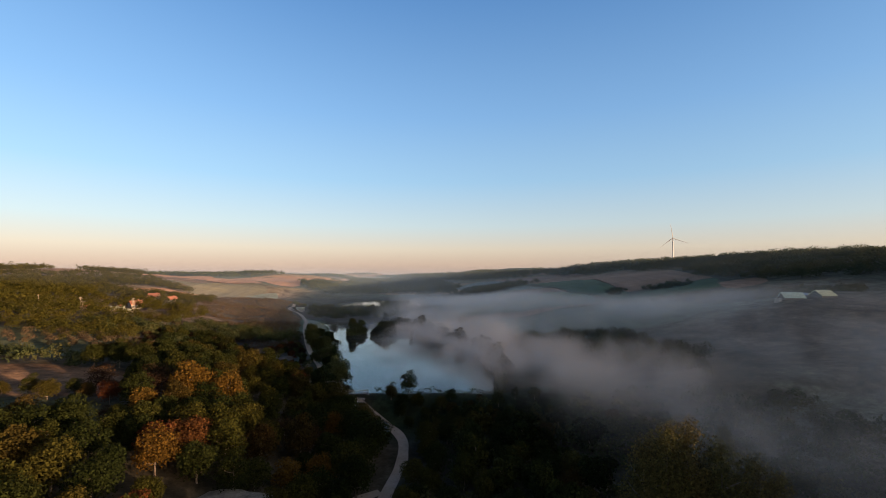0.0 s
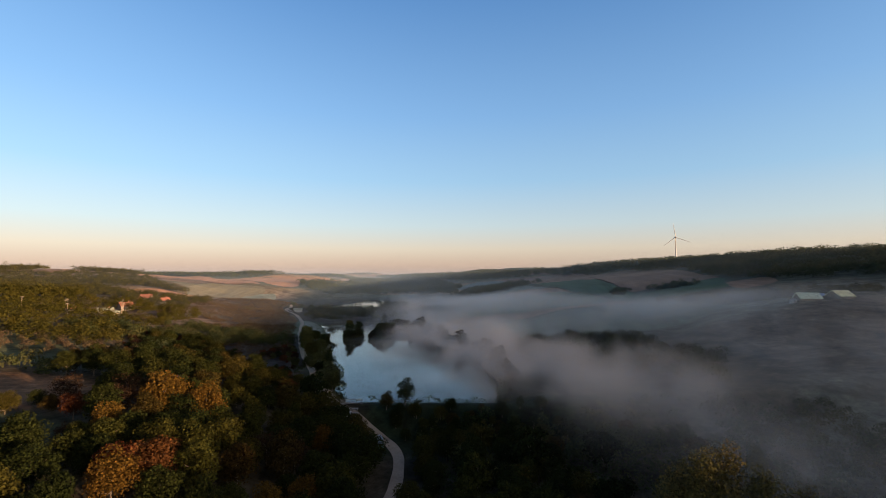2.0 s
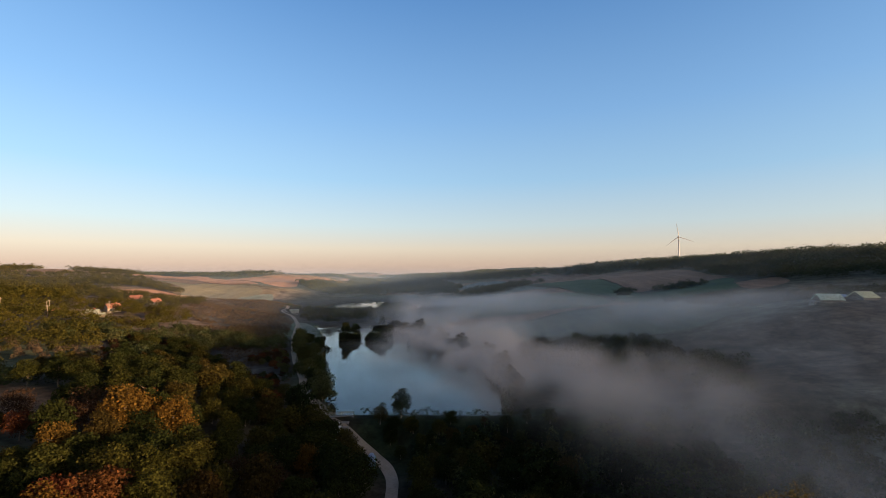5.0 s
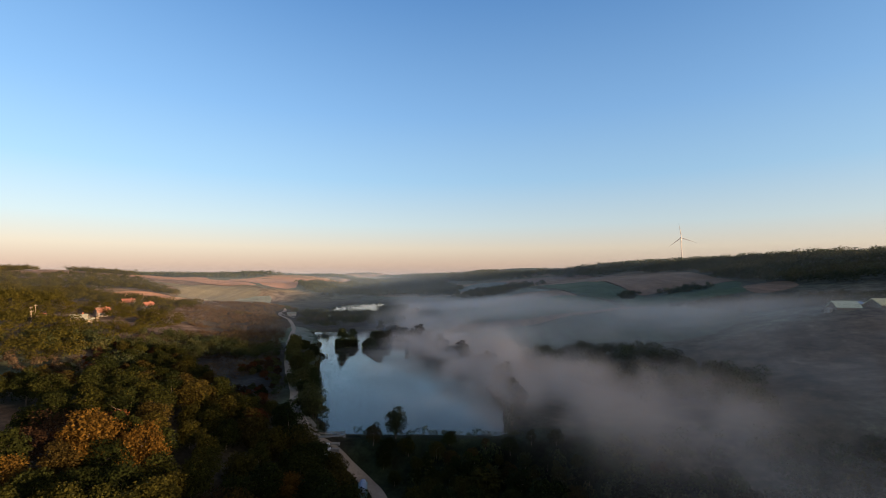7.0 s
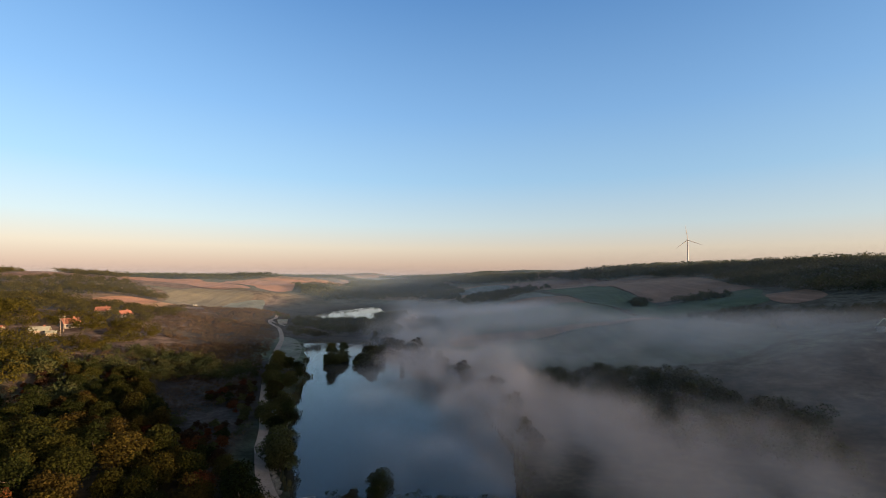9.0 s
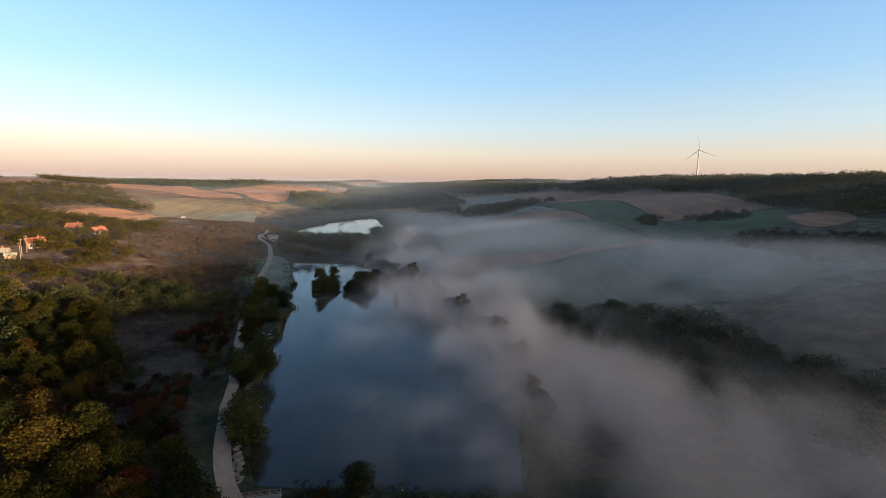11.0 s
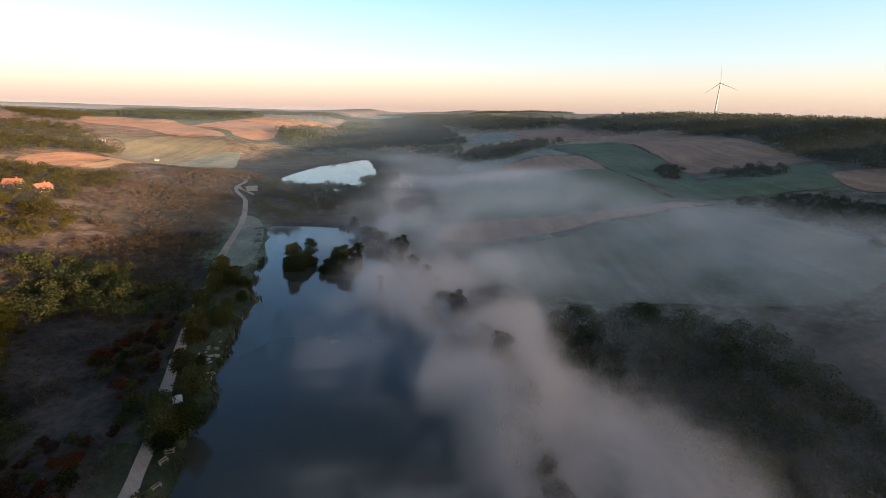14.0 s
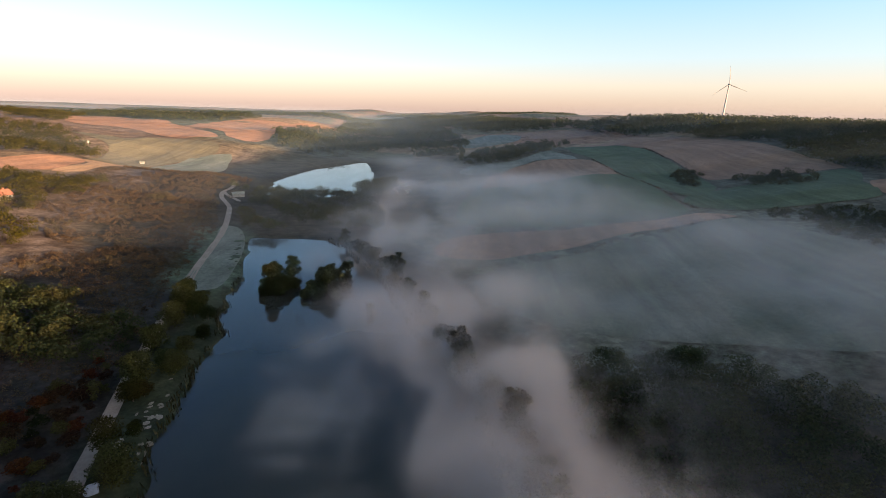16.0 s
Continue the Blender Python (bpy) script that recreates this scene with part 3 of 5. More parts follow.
def inside(x, y, poly):
    """Which places lie inside a polygon."""
    x, y = np.asarray(x, float), np.asarray(y, float)
    odd = np.zeros(x.shape, bool)
    for (ax, ay), (bx, by) in zip(poly, poly[1:] + poly[:1]):
        if ay != by:
            odd ^= ((ay > y) != (by > y)) & (x < (bx - ax) * (y - ay) / (by - ay) + ax)
    return odd


def left_of_shore(x, y):
    return float(np.interp(y, *np.array(SHORE_LEFT, float).T)) - x


def right_of_shore(x, y):
    return x - float(np.interp(y, *np.array(SHORE_RIGHT, float).T))


def road_gap(x, y):
    return min(math.hypot(x - a, y - b) for a, b in ROAD_FINE)


ROAD_FINE = [(a + (c - a) * k / 6, b + (d - b) * k / 6) for (a, b), (c, d) in zip(ROAD, ROAD[1:]) for k in range(6)]


def in_clearing(x, y):
    """The brown field, the lane beside it and the orchard on the slope."""
    return ((x + 118) / 30) ** 2 + ((y - 131) / 16) ** 2 < 1 or ((x + 98) / 26) ** 2 + ((y - 107) / 6) ** 2 < 1 or ((x + 158) / 36) ** 2 + ((y - 186) / 26) ** 2 < 1


def sight_limit(x, y):
    """How tall the trees may stand, in metres: cut low on the left, to keep the camera's view of the lane, the clearing
    and the orchard open.
    """
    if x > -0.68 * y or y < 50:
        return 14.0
    # tops stay under sight lines from the first camera place, 42 m up
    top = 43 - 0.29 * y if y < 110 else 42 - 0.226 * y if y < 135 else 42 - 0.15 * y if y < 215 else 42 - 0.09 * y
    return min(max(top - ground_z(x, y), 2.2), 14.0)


# wood on the near left slope
SPECIAL = [(GOLD, -66, 122, 1.0), (GOLD, -66.5, 119, 1.2), (GOLD, -58, 122, 1.05), (NEAR[3], -31, 147, 0.9), (NEAR[0], -36, 150, 0.9), (NEAR[3], -26, 145, 0.8), (NEAR[1], -40, 152, 0.85), (NEAR[0], -27, 132, 0.95), (NEAR[2], -32, 138, 1.0), (NEAR[4], -24, 126, 1.0), (NEAR[0], -35, 144, 0.9), (RUST[0], -51, 93, 1.05), (RUST[0], -57, 91, 0.8), (RUST[1], -80, 126, 1.1), (RUST[1], -76, 118, 0.9), (RUST[0], -101, 92, 0.9), (GOLD, -33, 98, 0.75),
           (GOLD, -28, 104, 0.8), (RUST[1], -92, 122, 0.9)]
for p_, x_, y_, s_ in SPECIAL:
    plant(p_, x_, y_, s_)


def near_wood(x, y):
    d = left_of_shore(x, y)
    if d < (4 if y > 150 else -14) or road_gap(x, y) < 6 or in_clearing(x, y) or any(math.hypot(x - a, y - b) < 5 for _, a, b, _ in SPECIAL):
        return False
    if y > 150 and d < 50 + 9 * math.sin(y / 9) and y > 156 + 0.3 * d:
        return False
    if -46 < x < -28 and 68 < y < 85:
        return False
    return True


for x_, y_ in scatter(330, -118, -12, 50, 200, near_wood, 5.6, 101):
    k_ = rng.random()
    p_ = RUST[int(rng.integers(2))] if k_ < 0.07 else GOLD if k_ < 0.085 else NEAR[int(rng.integers(len(NEAR)))]
    plant(p_, x_, y_, min(rng.uniform(0.66, 1.0), sight_limit(x_, y_) / 10.0))

# trees along the lake's left bank
for x_, y_, s_ in ((-41, 176, 0.75), (-44, 182, 0.5), (-55, 205, 0.85), (-51, 208, 0.8), (-58, 222, 0.8), (-64, 228, 0.7), (-70, 244, 0.75), (-74, 252, 0.95), (-72, 260, 0.6), (-80, 268, 0.85), (-84, 283, 0.8),
                   (-80, 288, 0.7), (-88, 296, 0.9), (-84, 300, 0.6), (-92, 305, 0.8), (-61, 214, 0.6)):
    plant(WILLOW[int(rng.integers(2))] if rng.random() < 0.6 else NEAR[int(rng.integers(5))], x_, y_, s_)

for k_ in range(13):
    y_ = 172 + 10.5 * k_ + rng.uniform(-2.5, 2.5)
    x_ = float(np.interp(y_, *np.array(SHORE_LEFT, float).T)) - rng.uniform(2.5, 8)
    if road_gap(x_, y_) > 3.2:
        plant((WILLOW[0], WILLOW[1], NEAR[4], NEAR[2])[k_ % 4], x_, y_, rng.uniform(0.35, 0.65))

# below the dam
for x_, y_, s_ in ((-20, 120, 1.0), (-13, 158, 0.72), (-9, 153, 0.4), (-4, 150, 0.35), (3, 149, 0.4), (-15, 151, 0.5)):
    plant(NEAR[1], x_, y_, s_)
for x_, y_, s_ in ((33, 77, 1.06), (36, 76, 1.12), (40, 77, 1.14), (44, 75, 1.02), (48, 73, 0.94), (51, 72, 0.84), (62, 104, 0.62)):
    plant(POPLAR, x_, y_, s_)


def dam_foot(x, y):
    return road_gap(x, y) > 7 and right_of_shore(x, y) < 70 and left_of_shore(x, y) < -18 and not (20 < x < 56 and 60 < y < 86)


for x_, y_ in scatter(34, -8, 90, 70, 148, dam_foot, 9.0, 103):
    plant(MID[int(rng.integers(3))], x_, y_, rng.uniform(0.5, 0.85))

# tall trees along the lake's right bank, deep in the mist
for k_ in range(40):
    y_ = 188 + 4.9 * k_ + rng.uniform(-1.6, 1.6)
    x_ = float(np.interp(y_, *np.array(SHORE_RIGHT, float).T)) + rng.uniform(2.5, 7)
    plant(MID[int(rng.integers(3))], x_, y_, (0.74 + 0.12 * math.sin(1.3 * k_) + rng.uniform(-0.12, 0.12)) * (1 - 0.3 * float(smooth(np.array(y_), 215, 190))))

# dark trees round the end of the dam and along the road below it
for x_, y_ in scatter(46, -16, 30, 84, 142, lambda x, y: road_gap(x, y) > 5.0, 5.0, 107):
    plant(NEAR[int(rng.integers(5))], x_, y_, rng.uniform(0.45, 0.75))

# a dark thicket at the foot of the dam
for x_, y_ in scatter(30, -20, 34, 143, 156, lambda x, y: road_gap(x, y) > 4.0, 3.6, 111):
    plant(NEAR[int(rng.integers(5))], x_, y_, rng.uniform(0.28, 0.5))

# drowned willow clumps in the lake
DROWNED = tree("flooded_willow", "tall narrow willow standing in the lake", "tree", M_LEAF_WILLOW, 13, 7.5, 18, 3800, 0.27, 35, 0.03, "willow")
for x_, y_, s_ in ((-66, 316, 0.9), (-61, 318, 0.95), (-67, 323, 1.0), (-62, 326, 0.9), (-68, 331, 0.85), (-63, 334, 0.8), (-49, 314, 0.9), (-43, 316, 1.0), (-47, 322, 1.0), (-41, 324, 0.95), (-46, 330, 0.9), (-40, 332, 0.8), (-24, 300, 0.4)):
    plant(DROWNED, x_, y_, s_ * rng.uniform(0.55, 1.05), z=-0.6)
for x_, y_, s_ in ((-67, 313, 0.55), (-62, 314, 0.6), (-69, 320, 0.55), (-59, 322, 0.55), (-69, 327, 0.5), (-51, 312, 0.5), (-46, 311, 0.6), (-40, 314, 0.6), (-51, 319, 0.55), (-38, 321, 0.5), (-50, 327, 0.5)):
    plant(WILLOW[1], x_, y_, s_ * 1.1, z=-0.9)

# bushes on the heath
def heath(x, y):
    d = left_of_shore(x, y)
    return 16 < d < 95 and road_gap(x, y) > 4 and value_noise(x, y, 26.0, 7) + 0.4 * value_noise(x, y, 9.0, 8) > 0.0


for x_, y_ in scatter(300, -160, -55, 160, 258, heath, 2.2, 105):
    plant(BUSH[int(rng.integers(5))], x_, y_, rng.uniform(0.4, 1.15))

# the strip of wood between the heath and the slope, and the trees at the heath's near end
HEATH_TREES = [[(-150, 240), (-130, 250), (-100, 217), (-78, 194), (-80, 180), (-95, 182), (-122, 205)], [(-66, 150), (-40, 151), (-45, 160), (-48, 170), (-62, 166)]]


def heath_trees(x, y):
    return road_gap(x, y) > 4.5 and any(inside(x, y, p) for p in HEATH_TREES)


for x_, y_ in scatter(52, -150, -40, 150, 250, heath_trees, 5.2, 109):
    plant(NEAR[int(rng.integers(5))], x_, y_, rng.uniform(0.5, 0.75))


# ================= woods and scrub in the distance =================


def clump_field(name, places, scales, tall, wide, leaves, leaf, material, label, category, seed, base=0.05):
    """Many small crowns joined into one: for woods and scrub that nobody could count."""
    r = np.random.default_rng(seed)
    kinds = []
    for k in range(6):
        d = r.normal(size=(leaves, 3))
        d /= np.linalg.norm(d, axis=1, keepdims=True)
        d[:, 2] = np.abs(d[:, 2]) * 1.1 - 0.25
        lobe = r.normal(size=(4, 3)) * np.array((0.24, 0.24, 0.14)) * wide
        p = d * np.array((wide * 0.36, wide * 0.36, tall * 0.42)) * r.uniform(0.75, 1.1, (leaves, 1)) + lobe[r.integers(0, 4, leaves)]
        p[:, 2] += tall * (base + 0.5)
        n = d + 0.55 * r.normal(size=(leaves, 3)) + np.array((0, 0, 0.3))
        n /= np.linalg.norm(n, axis=1, keepdims=True)
        t = np.cross(n, r.normal(size=(leaves, 3)))
        t /= np.linalg.norm(t, axis=1, keepdims=True)
        b = np.cross(n, t)
        s = (leaf * r.uniform(0.6, 1.4, leaves))[:, None]
        kinds.append(np.stack([p - t * s * 0.8 - b * s * 0.5, p + t * s, p - t * s * 0.3 + b * s * 0.9 + 0.2 * n * s], 1).reshape(-1, 3))
    pts = np.array(places, float)
    z = height(pts[:, 0], pts[:, 1])
    verts = np.zeros((len(pts), leaves * 3, 3))
    for i in range(len(pts)):
        a = r.uniform(0, 2 * math.pi)
        c, sn = math.cos(a) * scales[i], math.sin(a) * scales[i]
        q = kinds[i % 6]
        verts[i] = np.stack([q[:, 0] * c - q[:, 1] * sn + pts[i, 0], q[:, 0] * sn + q[:, 1] * c + pts[i, 1], q[:, 2] * scales[i] + z[i]], 1)
    f = np.arange(len(pts) * leaves * 3).reshape(-1, 3)
    return tagged(new(name, mesh_of(name, verts.reshape(-1, 3), f, material)), label, category, kind="stuff")


def jittered(x0, x1, y0, y1, step, seed, test):
    r = np.random.default_rng(seed)
    x, y = np.meshgrid(np.arange(x0, x1, step), np.arange(y0, y1, step))
    x, y = x.ravel() + r.uniform(-0.45, 0.45, x.size) * step, y.ravel() + r.uniform(-0.45, 0.45, y.size) * step
    keep = test(x, y)
    return np.stack([x[keep], y[keep]], 1)


def shore_gaps(x, y):
    return np.interp(y, *np.array(SHORE_LEFT, float).T) - x, x - np.interp(y, *np.array(SHORE_RIGHT, float).T)


WOOD_EDGE = [(-600, 330), (250, 380), (361, 344), (395, 300), (446, 292), (491, 286), (579, 301), (669, 307), (744, 297), (879, 271), (1000, 250), (1170, 238), (1200, 60), (1600, -60), (2500, -280)]


def ridge_wood(x, y):
    edge = np.interp(y, *np.array(WOOD_EDGE, float).T)
    return (x > edge + 8 * value_noise(x, y, 40, 13)) & (x < edge + 230)


# this stretch stays out of view; coarse crowns added to shade the valley
pts = jittered(200, 800, -350, 140, 14.0, 217, ridge_wood)
clump_field("ridge_wood", pts, rng.uniform(0.8, 1.2, len(pts)), 8.5, 17, 30, 2.0, M_WOOD_STUFF, "dark broadleaf wood covering the ridge", "wood", 218)
pts = jittered(200, 800, 140, 760, 8.5, 201, ridge_wood)
clump_field("ridge_wood", pts, rng.uniform(0.8, 1.3, len(pts)), 8.5, 11, 130, 0.66, M_WOOD_STUFF, "dark broadleaf wood covering the ridge", "wood", 202)
pts = jittered(-350, 800, 760, 2500, 14.0, 203, ridge_wood)
clump_field("ridge_wood", pts, rng.uniform(0.8, 1.2, len(pts)), 11, 17, 40, 1.7, M_WOOD_STUFF, "dark broadleaf wood covering the far ridge", "wood", 204)


def right_wood(x, y):
    wob = 5 * value_noise(x, y, 16, 14)
    return inside(x + wob, y - wob, [(34, 262), (50, 268), (70, 269), (90, 254), (99, 225), (104, 196), (92, 168), (74, 172), (58, 192), (46, 212), (33, 236)])


pts = jittered(20, 140, 160, 300, 5.0, 215, right_wood)
clump_field("bank_wood", pts, rng.uniform(0.6, 1.1, len(pts)), 7, 7.0, 520, 0.3, M_WOOD_STUFF, "dark olive wood on the bank rising through mist", "wood", 216)

# trees round the heath, over the left slope and below the dam
SLOPE_WOODS = [
    ("heath_wood", [(-76, 262), (-95, 252), (-140, 246), (-170, 262), (-172, 280), (-140, 296), (-105, 290)], 4.2, 6.5, 5.5, -0.35, 260, 0.32),
    ("slope_wood", [(-118, 60), (-118, 150), (-126, 160), (-120, 205), (-135, 240), (-185, 262), (-240, 240), (-240, 60)], 6.0, 6.5, 7.0, -0.5, 300, 0.4),
    ("bush_line", [(-100, 214), (-88, 206), (-58, 202), (-56, 194), (-80, 192), (-104, 200)], 2.6, 2.8, 3.2, -0.15, 120, 0.22),
    ("dam_thicket", [(-8, 152), (-6, 96), (20, 60), (110, 60), (112, 150), (60, 158), (24, 152)], 4.5, 4.5, 5.5, -0.7, 130, 0.36),
    ("orchard_hedge", [(-196, 160), (-150, 214), (-120, 214), (-122, 206), (-150, 206), (-190, 156)], 4.0, 5.0, 5.0, -0.6, 150, 0.34),
]
for n_, poly_, step_, tall_, wide_, cut_, many_, leaf_ in SLOPE_WOODS:
    xs_, ys_ = [p[0] for p in poly_], [p[1] for p in poly_]
    clear_ = np.vectorize(lambda x, y: not in_clearing(x, y) and road_gap(x, y) > 4)
    pts = jittered(min(xs_), max(xs_), min(ys_), max(ys_), step_, len(n_) + 240, lambda x, y: inside(x, y, poly_) & (value_noise(x, y, 18, 29) > cut_) & clear_(x, y))
    size_ = np.minimum(rng.uniform(0.6, 1.2, len(pts)), [sight_limit(x, y) / tall_ for x, y in pts])
    clump_field(n_, pts, size_, tall_, wide_, many_, leaf_, M_WOOD_STUFF, "mixed olive and brown autumn trees", "wood", 251, -0.1)

# rows of the orchard
pts = [(-184 + 7.5 * k + 3.2 * j + rng.uniform(-0.6, 0.6), 172 + 1.2 * k + 5.0 * j + rng.uniform(-0.6, 0.6)) for k in range(8) for j in range(6)]
clump_field("orchard", [p for p in pts if in_clearing(*p)], rng.uniform(0.8, 1.15, 48), 4.2, 3.4, 170, 0.24, M_SCRUB, "rows of brown leafy orchard trees", "orchard", 252)

# hedges, belts and thickets between the fields
THICKETS = [
    ("tree_belt", [(1, 728), (43, 824), (113, 843), (172, 840), (125, 768), (72, 704), (22, 692)], 7.5, 9, 8, -0.55),
    ("field_trees", [(214, 500), (210, 474), (241, 460), (262, 494), (240, 500)], 5.5, 7, 6.5, -0.5),
    ("gully_bushes", [(204, 575), (214, 553), (186, 500), (180, 505), (190, 557)], 5, 5, 5, -0.5),
    ("dark_thicket", [(189, 420), (207, 411), (240, 375), (300, 330), (260, 290), (190, 308), (178, 339), (179, 364), (176, 400)], 5, 4, 4.6, -0.6),
    ("barn_hedge", [(150, 300), (188, 290), (240, 300), (250, 320), (180, 310)], 5, 4, 5, 0.1),
]
for n_, poly_, step_, tall_, wide_, cut_ in THICKETS:
    xs_, ys_ = [p[0] for p in poly_], [p[1] for p in poly_]
    pts = jittered(min(xs_), max(xs_), min(ys_), max(ys_), step_, len(n_) + 220, lambda x, y: inside(x, y, poly_) & (value_noise(x, y, 18, 23) > cut_))
    clump_field(n_, pts, rng.uniform(0.6, 1.25, len(pts)), tall_, wide_, 190, wide_ * 0.068, M_WOOD_STUFF, "dark thicket of trees between the fields", "thicket", 230, -0.15)

HEDGES = [[(152, 663), (151, 600), (151, 545), (150, 466), (148, 424)], [(218, 692), (211, 622), (213, 566)], [(50, 350), (80, 364), (119, 381), (164, 406)], [(39, 620), (98, 692), (141, 673)]]
pts = []
for line in HEDGES:
    for (ax, ay), (bx, by) in zip(line, line[1:]):
        for f_ in np.arange(0, 1, 2.0 / math.hypot(bx - ax, by - ay)):
            if rng.random() < 0.8:
                pts.append((ax + (bx - ax) * f_ + rng.uniform(-1, 1), ay + (by - ay) * f_ + rng.uniform(-1, 1)))
clump_field("hedge", pts, rng.uniform(0.4, 1.1, len(pts)), 1.8, 2.6, 60, 0.2, M_SCRUB, "low dark hedge between the fields", "hedge", 231, -0.3)


def belt(x, y):
    dl, dr = shore_gaps(x, y)
    return (dl < 1) & (dr < 26) & (y > 396) & (y < 508) & (value_noise(x, y, 18, 15) > -0.55)


pts = jittered(-190, 0, 390, 592, 5.0, 205, lambda x, y: (belt(x, y) & ((y > 478) | (value_noise(x, y, 14, 19) > -0.25))) | inside(x, y, [(-72, 505), (-78, 540), (-70, 585), (-52, 590), (-46, 540), (-52, 505)]))
clump_field("lakeside_wood", pts, rng.uniform(0.7, 1.2, len(pts)), 7, 7, 300, 0.32, M_WOOD_STUFF, "belt of trees between the two lakes in mist", "wood", 206)


# the woods go on behind the start of the flight
pts = jittered(-230, 150, -160, 62, 8.5, 219, lambda x, y: (np.vectorize(road_gap)(x, y) > 6) & (value_noise(x, y, 30, 28) > -0.5))
clump_field("valley_bottom_wood", pts, rng.uniform(0.6, 1.1, len(pts)), 7.5, 8.5, 60, 0.8, M_WOOD_STUFF, "mixed olive and brown autumn trees", "wood", 253)

# low growth along the dam's crest and the lake's right shore
pts = [(-24 + 1.6 * k + rng.uniform(-0.5, 0.5), 161.5 + rng.uniform(-1.2, 0.8)) for k in range(28)]
pts += [(float(np.interp(y, *np.array(SHORE_RIGHT, float).T)) + rng.uniform(-1.0, 4.0), y) for y in np.arange(162, 282, 1.3)]
clump_field("shore_growth", pts, rng.uniform(0.5, 1.2, len(pts)), 2.4, 3.0, 90, 0.2, M_WOOD_STUFF, "low dark bushes and sedge along the lake shore", "bushes", 209, -0.3)

# a row of trees along the near end of the far lake
pts = [(-168 + 2.9 * k + rng.uniform(-1, 1), 505 + rng.uniform(-5, 3)) for k in range(32)]
clump_field("lakeside_trees", pts, rng.uniform(0.6, 1.25, len(pts)), 6.5, 5.5, 300, 0.27, M_WOOD_STUFF, "row of dark trees at the near end of the far lake", "wood", 207)


def road_far(x, y):
    return np.vectorize(road_gap)(x, y) > 5


def scrub(x, y):
    dl, dr = shore_gaps(x, y)
    return (dl > 16) & (dl < 125) & (y > 252) & (y < 560) & (road_far(x, y)) & (value_noise(x, y, 16, 16) > -0.62 + 0.5 * smooth(dl, 60, 110))


pts = jittered(-330, -80, 250, 560, 2.9, 207, scrub)
clump_field("hillside_scrub", pts, rng.uniform(0.6, 1.3, len(pts)), 2.0, 3.2, 58, 0.24, M_SCRUB, "brown autumn scrub covering the hillside", "scrub", 208, -0.25)


def heath_growth(x, y):
    dl, dr = shore_gaps(x, y)
    return (dl > 14) & (dl < 92) & road_far(x, y) & (value_noise(x, y, 19, 33) + 0.6 * value_noise(x, y, 6, 34) > -0.05)


pts = jittered(-165, -50, 158, 256, 1.9, 221, heath_growth)
clump_field("heath_growth", pts, rng.uniform(0.45, 1.2, len(pts)), 1.1, 1.9, 34, 0.17, M_SCRUB, "low brown heather and dry herbs on the heath", "heath", 222, -0.3)


def left_wood(x, y):
    dl, dr = shore_gaps(x, y)
    return (dl > 95) & (y > 150) & (value_noise(x, y, 45, 17) + 0.5 * value_noise(x, y, 17, 18) > -1.1 + 0.75 * (1 - smooth(dl, 98, 128))) & ~((x < -245) & (y > 440) & (y < 640) & (x > -420)) & (x > -420) & (y < 470) & ~((np.abs(x + 214) < 22) & (np.abs(y - 298) < 20))


pts = jittered(-420, -140, 190, 470, 6.5, 209, left_wood)
clump_field("hillside_wood", pts, rng.uniform(0.55, 1.15, len(pts)), 6.5, 7.5, 230, 0.38, M_WOOD_SUNLIT, "sunlit mixed trees on the hillside by the houses", "wood", 210)


def far_left_wood(x, y):
    near = inside(x, y, [(-245, 246), (-274, 369), (-300, 420), (-335, 440), (-332, 520), (-316, 545), (-342, 597), (-375, 612), (-423, 655), (-473, 691), (-520, 640), (-560, 520), (-480, 330)])
    near = near & (value_noise(x, y, 50, 24) + 0.5 * value_noise(x, y, 14, 25) > -0.5)
    edge = inside(x, y, [(-498, 648), (-473, 691), (-518, 766), (-620, 905), (-727, 1078), (-900, 1100), (-950, 700), (-700, 560), (-560, 560)])
    near = near | (edge & (value_noise(x, y, 70, 26) > -0.15))
    far = inside(x, y, [(-771, 1070), (-850, 1294), (-820, 1480), (-600, 1380), (-434, 1190), (-486, 1142), (-544, 1040), (-648, 1060), (-704, 1040)]) | ((np.abs(y - 2000 + 0.2 * x) < 110) & (x < -100) & (x > -1500)) | ((np.abs(y - 2600) < 130) & (np.abs(x - 100) < 500))
    return near | far


pts = jittered(-960, -240, 240, 1065, 9.0, 211, lambda x, y: far_left_wood(x, y) & (y + 0.2 * x < 850))
clump_field("plateau_wood", pts, rng.uniform(0.7, 1.2, len(pts)), 7, 9.5, 130, 0.56, M_WOOD_SUNLIT, "sunlit mixed wood on the plateau edge", "wood", 213)
pts = jittered(-2200, 600, 700, 2750, 13.0, 211, lambda x, y: far_left_wood(x, y) & (y + 0.2 * x >= 850))
clump_field("far_wood", pts, rng.uniform(0.7, 1.2, len(pts)), 9, 15, 34, 1.5, M_WOOD_STUFF, "distant woods on the opposite hills", "wood", 212)


def valley_wood(x, y):
    dl, dr = shore_gaps(x, y)
    return ((y > 770) & (y < 2300) & (dl < 90) & (dr < 120) & (value_noise(x, y, 90, 20) > -0.45)) | inside(x, y, [(-333, 1013), (-313, 1114), (-246, 1234), (-184, 984), (-174, 844), (-205, 775), (-232, 772), (-270, 850), (-280, 900)])


pts = jittered(-700, 200, 760, 2300, 10.5, 213, valley_wood)
clump_field("valley_wood", pts, rng.uniform(0.7, 1.2, len(pts)), 10, 13, 44, 1.25, M_WOOD_STUFF, "blue-green woods along the valley bottom", "wood", 214)


